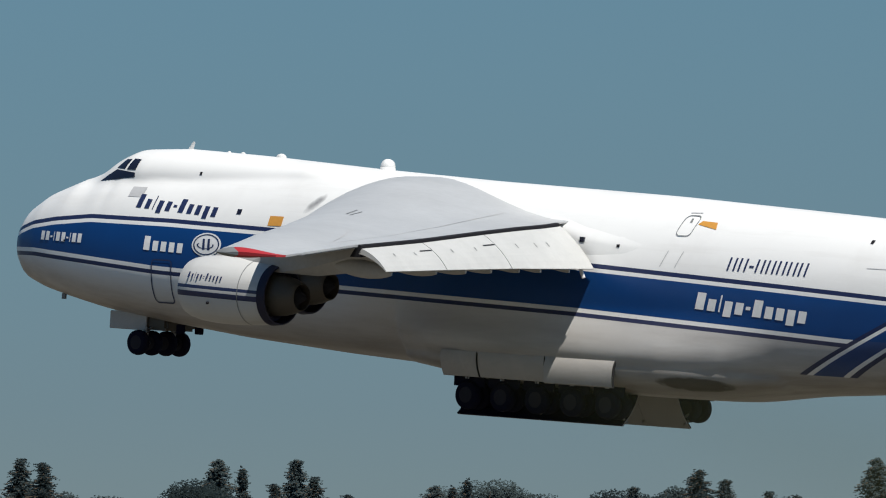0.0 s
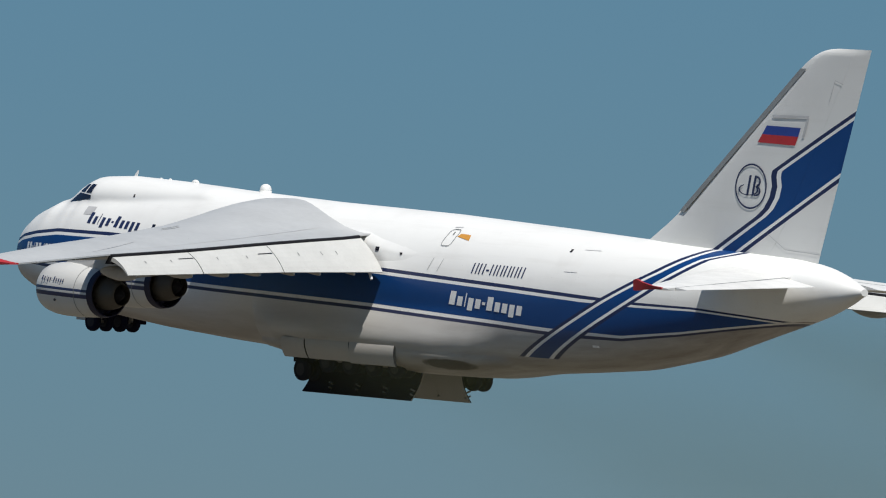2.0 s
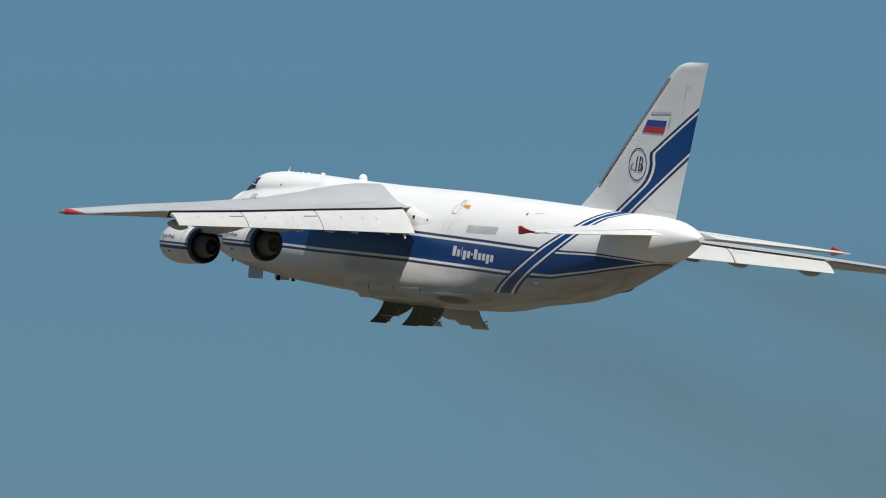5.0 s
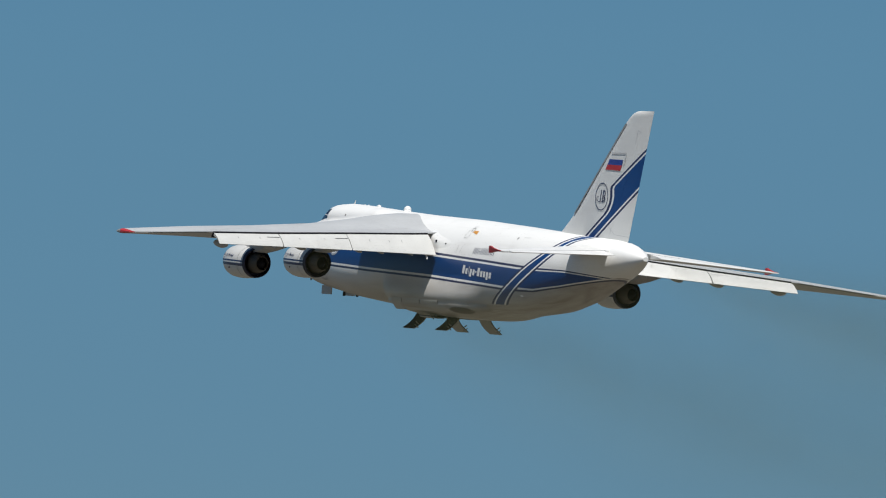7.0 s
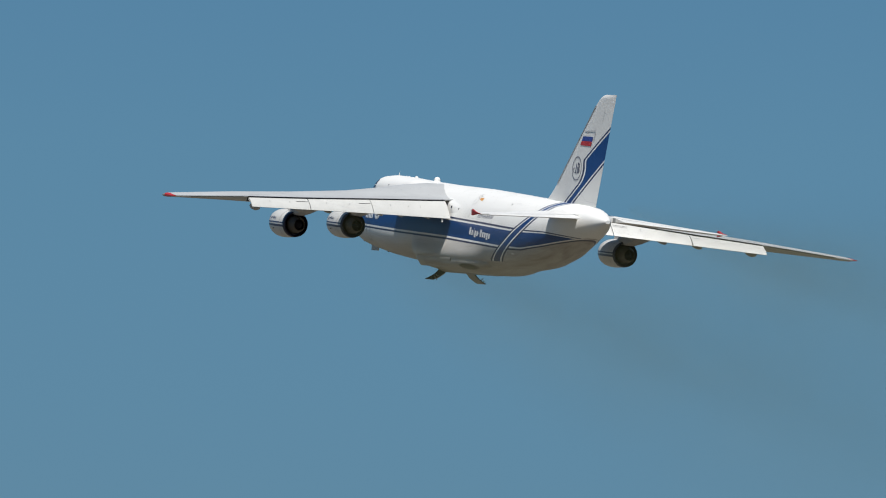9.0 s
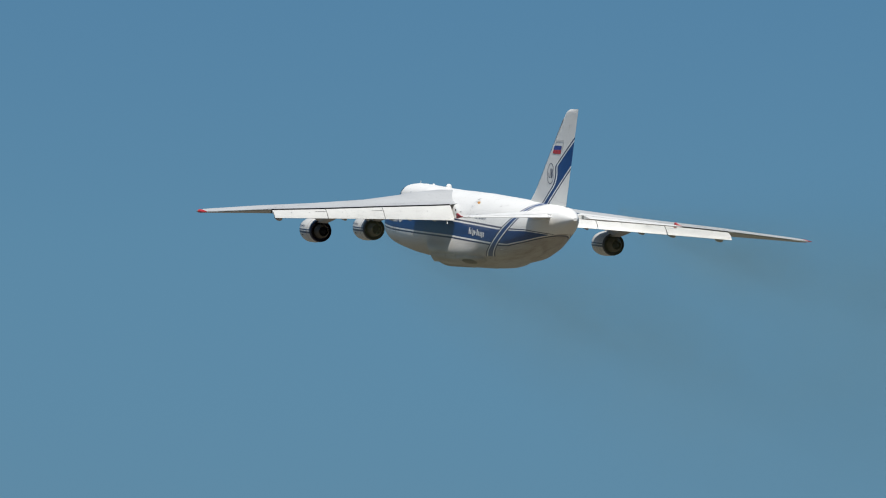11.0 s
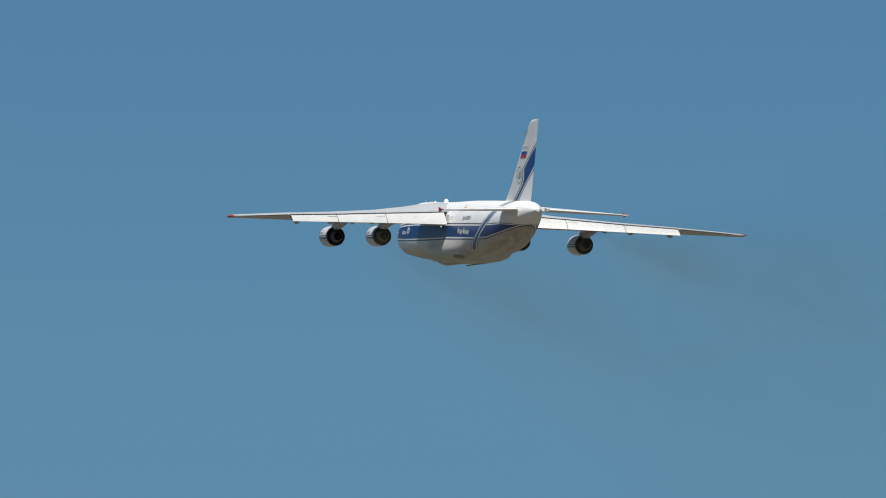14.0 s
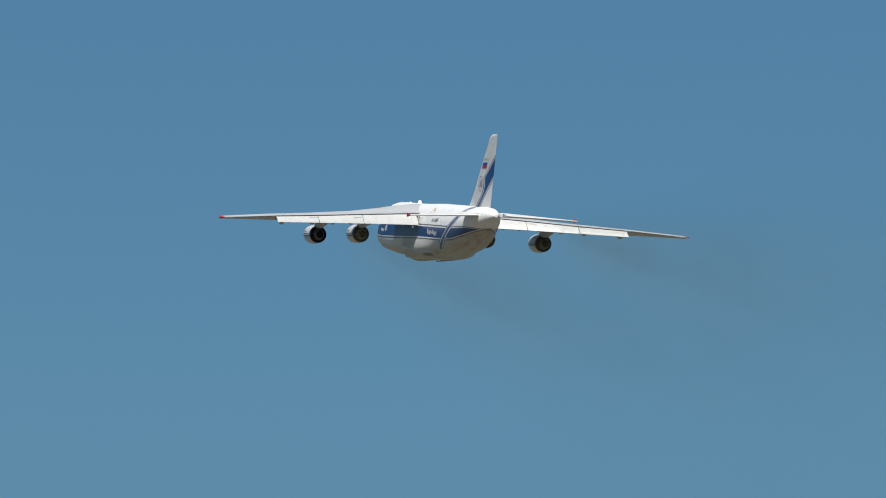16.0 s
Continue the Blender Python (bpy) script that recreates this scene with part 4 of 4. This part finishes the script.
# ---------------------------------------------------------------- gear
def wheel(parent, x, y, z, r, w):
    rings = []
    for dy, f in ((-w / 2, 0.62), (-w / 2, 0.86), (-w * 0.36, 0.97), (-w * 0.15, 1.0), (w * 0.15, 1.0), (w * 0.36, 0.97), (w / 2, 0.86), (w / 2, 0.62)):
        rings.append(ring_y(y + dy, x, z, r * f, 24))
    part("wheel", loft(rings), M_TYRE, parent, "black tyre")
    rings = [ring_y(y + dy, x, z, r * f, 16) for dy, f in ((-w * 0.53, 0.30), (-w * 0.51, 0.56), (w * 0.51, 0.56), (w * 0.53, 0.30))]
    part("rim", loft(rings), M_RIM, parent, "grey wheel rim")


def build_main_leg(u, side):
    leg = part("main_gear_leg", bmesh.new(), M_STEEL, aircraft, "main gear leg with twin wheels")
    leg.location = (-u, side * 2.85, 3.5)
    bm = bmesh.new()
    pipe(bm, (0, 0, 0.3), (0, 0, -1.4), 0.15)
    part("strut", bm, M_STEEL, leg, "grey steel strut")
    part("axle", pipe(bmesh.new(), (0, -0.55, -1.42), (0, 0.55, -1.42), 0.10), M_STEEL, leg)
    part("drag_brace", pipe(bmesh.new(), (0.5, 0, 0.1), (0.05, 0, -1.0), 0.07), M_STEEL, leg)
    for y in (-0.36, 0.36):
        wheel(leg, 0, y, -1.42, 0.62, 0.42)
    for x in (-0.12, 0.12):
        part("brake_rod", pipe(bmesh.new(), (x, side * 0.46, 0.0), (x * 0.5, side * 0.50, -0.72), 0.04, 8), M_LIGHTGREY, leg, "thin pale rod")
    # added plate, coloured dark for the shade inside the wheel bay
    part("leg_door", box(bmesh.new(), -0.85, 0.85, min(side * 0.30, side * 0.36), max(side * 0.30, side * 0.36), -1.05, -0.2, 0.02), M_BAY, leg, "dark plate standing in for the shaded bay")
    return leg


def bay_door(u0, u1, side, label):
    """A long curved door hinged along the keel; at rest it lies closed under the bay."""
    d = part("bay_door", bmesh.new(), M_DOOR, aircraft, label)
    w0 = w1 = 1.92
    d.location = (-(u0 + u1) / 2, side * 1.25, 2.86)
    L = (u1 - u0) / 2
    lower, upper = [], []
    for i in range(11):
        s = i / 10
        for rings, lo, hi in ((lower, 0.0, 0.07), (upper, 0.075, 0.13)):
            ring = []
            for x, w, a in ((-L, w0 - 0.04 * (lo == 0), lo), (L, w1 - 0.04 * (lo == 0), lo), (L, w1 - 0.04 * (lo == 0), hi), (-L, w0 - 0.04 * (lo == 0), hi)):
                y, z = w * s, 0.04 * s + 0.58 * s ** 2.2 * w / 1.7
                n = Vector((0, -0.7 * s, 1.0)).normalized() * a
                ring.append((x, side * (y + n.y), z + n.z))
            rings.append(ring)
    part("door_skin", loft(lower, smooth=False), M_SHADED_SKIN, d, "curved outer skin with shade in its paint")
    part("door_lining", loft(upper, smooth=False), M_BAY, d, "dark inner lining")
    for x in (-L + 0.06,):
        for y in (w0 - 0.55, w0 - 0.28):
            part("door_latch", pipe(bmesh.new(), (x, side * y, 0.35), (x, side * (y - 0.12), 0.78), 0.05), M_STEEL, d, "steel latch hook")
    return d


def side_door(u0, u1, side):
    d = part("side_door", bmesh.new(), M_DOOR, aircraft, "dirty white side door of the gear bay")
    d.location = (-(u0 + u1) / 2, side * 3.96, 3.98)
    L = (u1 - u0) / 2 - 0.02
    rings = []
    for i in range(25):
        s = i / 24
        y, z = 0.03 - 0.52 * s * s, -1.0 * s
        rings.append([(-L, side * y, z), (L, side * y, z), (L, side * (y - 0.08), z), (-L, side * (y - 0.08), z)])
    part("door_skin", loft(rings, smooth=False), M_SIDE, d, "dirty white panel")
    rings = [[(x, side * (0.036 - 0.52 * k * k / 36 - q), -1.0 * k / 6) for x, q in ((-L - 0.014, 0.0), (-L + 0.014, 0.0), (-L + 0.014, 0.16), (-L - 0.014, 0.16))] for k in range(7)]
    part("door_edge", loft(rings, smooth=False), M_SEAL, d, "dark door edge")
    return d


legs = [(s, i, build_main_leg(29.45 + 1.90 * i, s)) for s in (1, -1) for i in range(5)]
doors = []
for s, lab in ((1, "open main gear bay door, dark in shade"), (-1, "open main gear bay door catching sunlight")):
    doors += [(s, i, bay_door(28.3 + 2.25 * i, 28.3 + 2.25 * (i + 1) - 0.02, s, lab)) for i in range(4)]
side_doors = [(s, side_door(a, b, s)) for s in (1, -1) for a, b in ((28.4, 30.4), (30.45, 34.1), (34.15, 37.9))]


def build_nose_gear():
    g = part("nose_gear", bmesh.new(), M_STEEL, aircraft, "nose gear with four wheels abreast")
    g.location = (-9.2, 0, 4.9)
    for y in (-0.95, 0.95):
        part("strut", pipe(bmesh.new(), (0, y, 0.2), (0, y, -1.6), 0.13), M_STEEL, g, "grey steel strut")
        part("axle", pipe(bmesh.new(), (0, y - 0.62, -1.6), (0, y + 0.62, -1.6), 0.09), M_STEEL, g)
        part("drag_brace", pipe(bmesh.new(), (-1.0, y, -0.2), (-0.05, y, -1.15), 0.06), M_STEEL, g)
    for y in (-1.42, -0.5, 0.5, 1.42):
        wheel(g, 0, y, -1.6, 0.56, 0.38)
    bm = bmesh.new()
    box(bm, -1.25, 0.25, -1.05, 1.05, -1.0, 0.3, 0.12)
    part("gear_housing", bm, M_HOT, g, "dark brown housing over the axles")
    for y in (-0.95, 0.95):
        part("torque_link", pipe(pipe(bmesh.new(), (0.3, y, -0.7), (0.42, y, -1.15), 0.05), (0.42, y, -1.15), (0.08, y, -1.5), 0.05), M_LIGHTGREY, g, "pale torque link")
    d = part("nose_gear_door", bmesh.new(), M_WHITE, aircraft, "white nose gear door hanging open")
    d.location = (-8.4, 0, 4.4)
    for y in (-1.15, 1.15):
        part("door_skin", box(bmesh.new(), -1.0, 1.15, y - 0.04, y + 0.04, -0.55, 0.25, 0.03), M_DOOR, d, "pale door panel")
    aft = part("nose_gear_door", bmesh.new(), M_WHITE, aircraft, "small aft nose gear door")
    aft.location = (-10.9, 0, 4.0)
    for y in (-0.64, 0.64):
        part("door_skin", box(bmesh.new(), -0.3, 0.2, y - 0.04, y + 0.04, -0.2, 0.2, 0.03), M_BAY, aft, "dark door panel")
    return g, d, aft


nose_gear, nose_door, nose_door_aft = build_nose_gear()


# ---------------------------------------------------------------- exhaust smoke, trailing from the engines
smoke = tagged(new("exhaust_smoke"), "thin brownish exhaust smoke trailing behind the engines", "smoke", kind="stuff")


def build_trail(u, y, z, seed, sink, lead):
    """Three sheets of haze crossed along one axis, widening behind the engine."""
    rnd = random.Random(seed)
    ph = [rnd.uniform(0, 6.28) for _ in range(6)]
    bm = bmesh.new()
    uv = bm.loops.layers.uv.new("haze")
    rows, cols = 60, 6
    for turn in (40, 90, 140):
        c, sn = math.cos(radians(turn)), math.sin(radians(turn))
        grid = []
        for i in range(rows + 1):
            s = TRAIL_LENGTH * (i / rows) ** 1.5
            r = (1.0 + 0.100 * s + 0.55 * math.sqrt(s)) * (1 + 0.10 * math.sin(s / 17 + ph[0]) + 0.08 * math.sin(s / 31 + ph[1]))
            oy, oz = 0.010 * s * math.sin(s / 60 + ph[2]), 0.008 * s * math.sin(s / 45 + ph[3])
            grid.append([(bm.verts.new((-s - 1.0, oy + c * r * q, oz - sink * s - 5.6 * (1 - math.exp(-s / 30)) + sn * r * q)), (lead + (1 - lead) * s / TRAIL_LENGTH, 0.5 + q / 2)) for q in np.linspace(-1, 1, cols + 1)])
        for p, q in zip(grid, grid[1:]):
            for j in range(cols):
                corners = (p[j], p[j + 1], q[j + 1], q[j])
                f = bm.faces.new([k[0] for k in corners])
                for loop, k in zip(f.loops, corners):
                    loop[uv].uv = k[1]
    t = part("smoke_trail", bm, M_SMOKE, smoke)
    t.location = (-u, y, z)
    t.visible_shadow = False
    return tagged(t, kind="stuff")


TRAIL_LENGTH = 560
for k, (u, y, z, sink, lead) in enumerate(((32.0, 18.1, 5.2, 0.21, 0.012), (32.0, -17.5, 5.0, 0.16, 0.06))):
    build_trail(u, y, z, k, sink, lead)


# ---------------------------------------------------------------- ground and the line of trees beyond the runway
bm = bmesh.new()
bmesh.ops.create_grid(bm, x_segments=60, y_segments=60, size=4500)
for v in bm.verts:
    v.co.z = -0.02
ground = part("ground", bm, ground_material(), None)
tagged(ground, "dry summer grass of the airfield", "ground", kind="structure")


def leaf_clump(verts, faces, c, r, rnd, k=5, flat=0.6):
    """A small tuft: k bent leaves round a point."""
    for _ in range(k):
        a, b = rnd.uniform(0, 6.283), rnd.uniform(-0.6, 0.9)
        d = Vector((math.cos(a) * math.cos(b), math.sin(a) * math.cos(b), math.sin(b) * flat)) * r * rnd.uniform(0.6, 1.2)
        s = d.orthogonal().normalized() * r * rnd.uniform(0.25, 0.5)
        i = len(verts)
        verts.extend((c - s * 0.4, c + d * 0.55 + s, c + d, c + d * 0.55 - s))
        faces.append((i, i + 1, i + 2, i + 3))


def tree(kind, height, spread, seed, label):
    rnd = random.Random(seed)
    t = tagged(new("tree"), label, "tree", "treeline beyond the runway")
    bm = bmesh.new()
    n = 8
    rings = [ring_flat(0.05 * rnd.uniform(-1, 1) * i, 0.05 * rnd.uniform(-1, 1) * i, height * 0.96 * i / n, 0.022 * height * (1 - 0.93 * i / n)) for i in range(n + 1)]
    loft(rings, bm)
    verts, faces = [], []
    if kind == "fir":
        tiers = int(height * 1.7)
        for i in range(tiers):
            h = 0.12 + 0.88 * i / tiers
            reach = spread * 0.78 * (1 - h) ** 0.88 * rnd.uniform(0.75, 1.15) + 0.3
            for j in range(13):
                a = rnd.uniform(0, 6.283)
                ln = reach * rnd.uniform(0.55, 1.15)
                z = height * h + rnd.uniform(-0.3, 0.3)
                tip = Vector((math.cos(a) * ln, math.sin(a) * ln, z - 0.18 * ln))
                pipe(bm, (0, 0, z), tip, 0.04, 4)
                fine = h > 0.70
                m = max(3, int(ln * (11.0 if fine else 1.6)))
                for q in range(m):
                    f = (q + 0.6) / m
                    leaf_clump(verts, faces, Vector((0, 0, z)).lerp(tip, f) + Vector((rnd.uniform(-.3, .3), rnd.uniform(-.3, .3), rnd.uniform(-.35, .2))), (0.27 if fine else 0.8) * (1.15 - 0.4 * f), rnd, 5 if fine else 3, 0.5)
        for q in range(8):
            leaf_clump(verts, faces, Vector((0, 0, height * (0.95 + 0.006 * q))), 0.35, rnd, 3, 1.2)
    else:
        blobs = []
        for i in range(15):
            a, h = rnd.uniform(0, 6.283), rnd.uniform(0.35, 0.9)
            ln = spread * rnd.uniform(0.25, 0.85) * math.sqrt(max(0.05, 1 - ((h - 0.55) / 0.5) ** 2))
            p = Vector((math.cos(a) * ln, math.sin(a) * ln, height * h))
            blobs.append((p, spread * rnd.uniform(0.28, 0.42)))
            pipe(bm, (0, 0, height * h * 0.6), p, 0.10, 5)
        for p, r in blobs:
            fine = p.z > 0.62 * height
            for q in range(2200 if fine else 60):
                d = Vector((rnd.gauss(0, 1), rnd.gauss(0, 1), rnd.gauss(0, 0.8))).normalized() * r * rnd.uniform(0.55, 1.08)
                leaf_clump(verts, faces, p + d, 0.19 if fine else 0.9, rnd, 5, 0.8)
    part("trunk", bm, M_BARK, t, "brown trunk and limbs")
    me = bpy.data.meshes.new("crown")
    me.from_pydata(verts, [], faces)
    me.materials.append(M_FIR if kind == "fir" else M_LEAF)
    c = new("crown", me)
    c.parent = t
    tagged(c, "dark green needled boughs with blue haze in the colour" if kind == "fir" else "dense dark green leaves with blue haze in the colour")
    return t


def ring_flat(x, y, z, r, k=8):
    return [(x + r * math.cos(2 * math.pi * i / k), y + r * math.sin(2 * math.pi * i / k), z) for i in range(k)]


FIR_LABEL, BROAD_LABEL = "tall dark conifer in the treeline", "dark green broadleaf tree in the treeline"
FIRS = [tree("fir", 25, 17.0, 11, FIR_LABEL), tree("fir", 25, 12.0, 12, FIR_LABEL), tree("fir", 25, 6.0, 13, "thin ragged conifer in the treeline")]
BROADS = [tree("broad", 22, 5.5, 21, BROAD_LABEL), tree("broad", 22, 7.5, 22, BROAD_LABEL)]
# bearing in degrees right of the first view's middle, top's height, kind, range
TREES = [(-2.385, 25.4, 1, 1100), (-2.255, 24.7, 1, 1090), (-2.15, 22.1, 3, 1130), (-1.80, 21.4, 4, 1150), (-1.49, 22.0, 4, 1090), (-1.272, 25.3, 0, 1100), (-1.136, 24.6, 2, 1110),
         (-0.95, 22.2, 1, 1080), (-0.83, 25.5, 1, 1110), (-0.727, 23.2, 1, 1090), (-0.533, 21.8, 1, 1120), (-0.05, 22.4, 0, 1100), (0.05, 22.1, 2, 1090), (0.14, 23.3, 2, 1110), (0.25, 22.7, 4, 1120),
         (0.64, 21.3, 4, 1130), (0.865, 21.5, 4, 1120), (1.072, 22.1, 1, 1090), (1.238, 22.4, 3, 1110), (1.445, 24.2, 0, 1100), (1.592, 22.9, 1, 1090), (1.84, 21.8, 1, 1100), (2.09, 21.4, 3, 1110), (2.444, 25.0, 0, 1080),
         (2.75, 21.6, 4, 1120), (3.05, 21.0, 1, 1100), (3.4, 20.6, 3, 1110), (3.8, 21.2, 0, 1090), (4.2, 20.4, 4, 1110), (-2.8, 23.5, 4, 1100), (-3.2, 24.5, 0, 1110)]
AIM = -51.575
models = FIRS + BROADS
used = set()
for i, (deg, top, kind, rng) in enumerate(TREES):
    a = radians(AIM - deg)
    base = models[kind]
    s = (top + 1.2) / (25.2 if kind < 3 else 21.9)
    m = Matrix.Translation((rng * math.cos(a), rng * math.sin(a), -0.02)) @ Matrix.Rotation(i * 2.1, 4, "Z")
    if kind in used:
        ob = copy_thing(base, m)
    else:
        ob, base.matrix_basis = base, m
        used.add(kind)
    ob.scale = (s, s, s)


# ---------------------------------------------------------------- what moves
def motions():
    walk(aircraft, AIRCRAFT_ROWS)
    walk(smoke, [(t, Matrix.Translation(m.translation)) for t, m in AIRCRAFT_ROWS])
    for side, i, leg in legs:
        slow = 1.0 if (side > 0 and i == 0) or side < 0 else 0.0
        y, x = leg.location.y, leg.location.x
        rise = [(0, 0.0), (0.5 + 0.3 * slow, 0.0), (2.0, 0.75 - 0.55 * slow), (3.2, 1.4 - 0.9 * slow), (4.4 + 0.8 * slow, 1.85), (16, 1.85)]
        walk(leg, [(t, pose(x, y - side * 0.1 * dz, 3.5 + dz, -side * 6.5 * dz)) for t, dz in rise])
    for side, rear, d in doors:
        p = d.location.copy()
        # the swing below the closed position, in degrees; the doors close one after another
        shut = {(1, 0): (8.9, 10.4), (1, 1): (4.4, 6.0), (1, 2): (6.5, 7.5), (1, 3): (7.6, 9.0), (-1, 0): (9.0, 10.6), (-1, 1): (4.4, 6.0), (-1, 2): (4.6, 6.2), (-1, 3): (7.7, 9.1)}[side, rear]
        hold = 70 if shut[0] > 6 else 80
        swing = [(0, 76), (1.0, 82), (2.0, 86), (4.2, 82), (min(shut[0], 6.3), hold)] + ([(shut[0], 60)] if shut[0] > 6.6 else []) + [(shut[1], 0), (16, 0)]
        walk(d, [(t, pose(p.x, p.y, p.z - 0.38 * (a == 0), -side * a)) for t, a in swing])
    for side, d in side_doors:
        p = d.location.copy()
        wide = 2.3 if p.x < -35 else 1.0  # the aft door stands further open
        walk(d, [(t, pose(p.x, p.y, p.z, side * a * wide)) for t, a in ((0, 14), (1.0, 13), (2.0, 9), (3.2, 3), (4.6, 0), (16, 0))])
    p = nose_gear.location.copy()
    walk(nose_gear, [(t, pose(p.x + dx, p.y, p.z + dz, 0, ry, 0)) for t, dx, dz, ry in ((0, 0, 0, 0), (0.8, 0, 0.03, 0), (2.5, 0.0, 0.75, -8), (3.5, 0.05, 0.95, -14), (4.2, 0.1, 1.30, -20), (5.0, 0.2, 1.7, -30), (6.1, 0.3, 2.1, -40), (16, 0.3, 2.2, -45))])
    for d in (nose_door, nose_door_aft):
        p = d.location.copy()
        walk(d, [(t, pose(p.x, p.y, p.z + dz)) for t, dz in ((0, 0.0), (7.5, 0.0), (9.0, 0.30), (10.2, 0.9), (16, 0.9))])


motions()
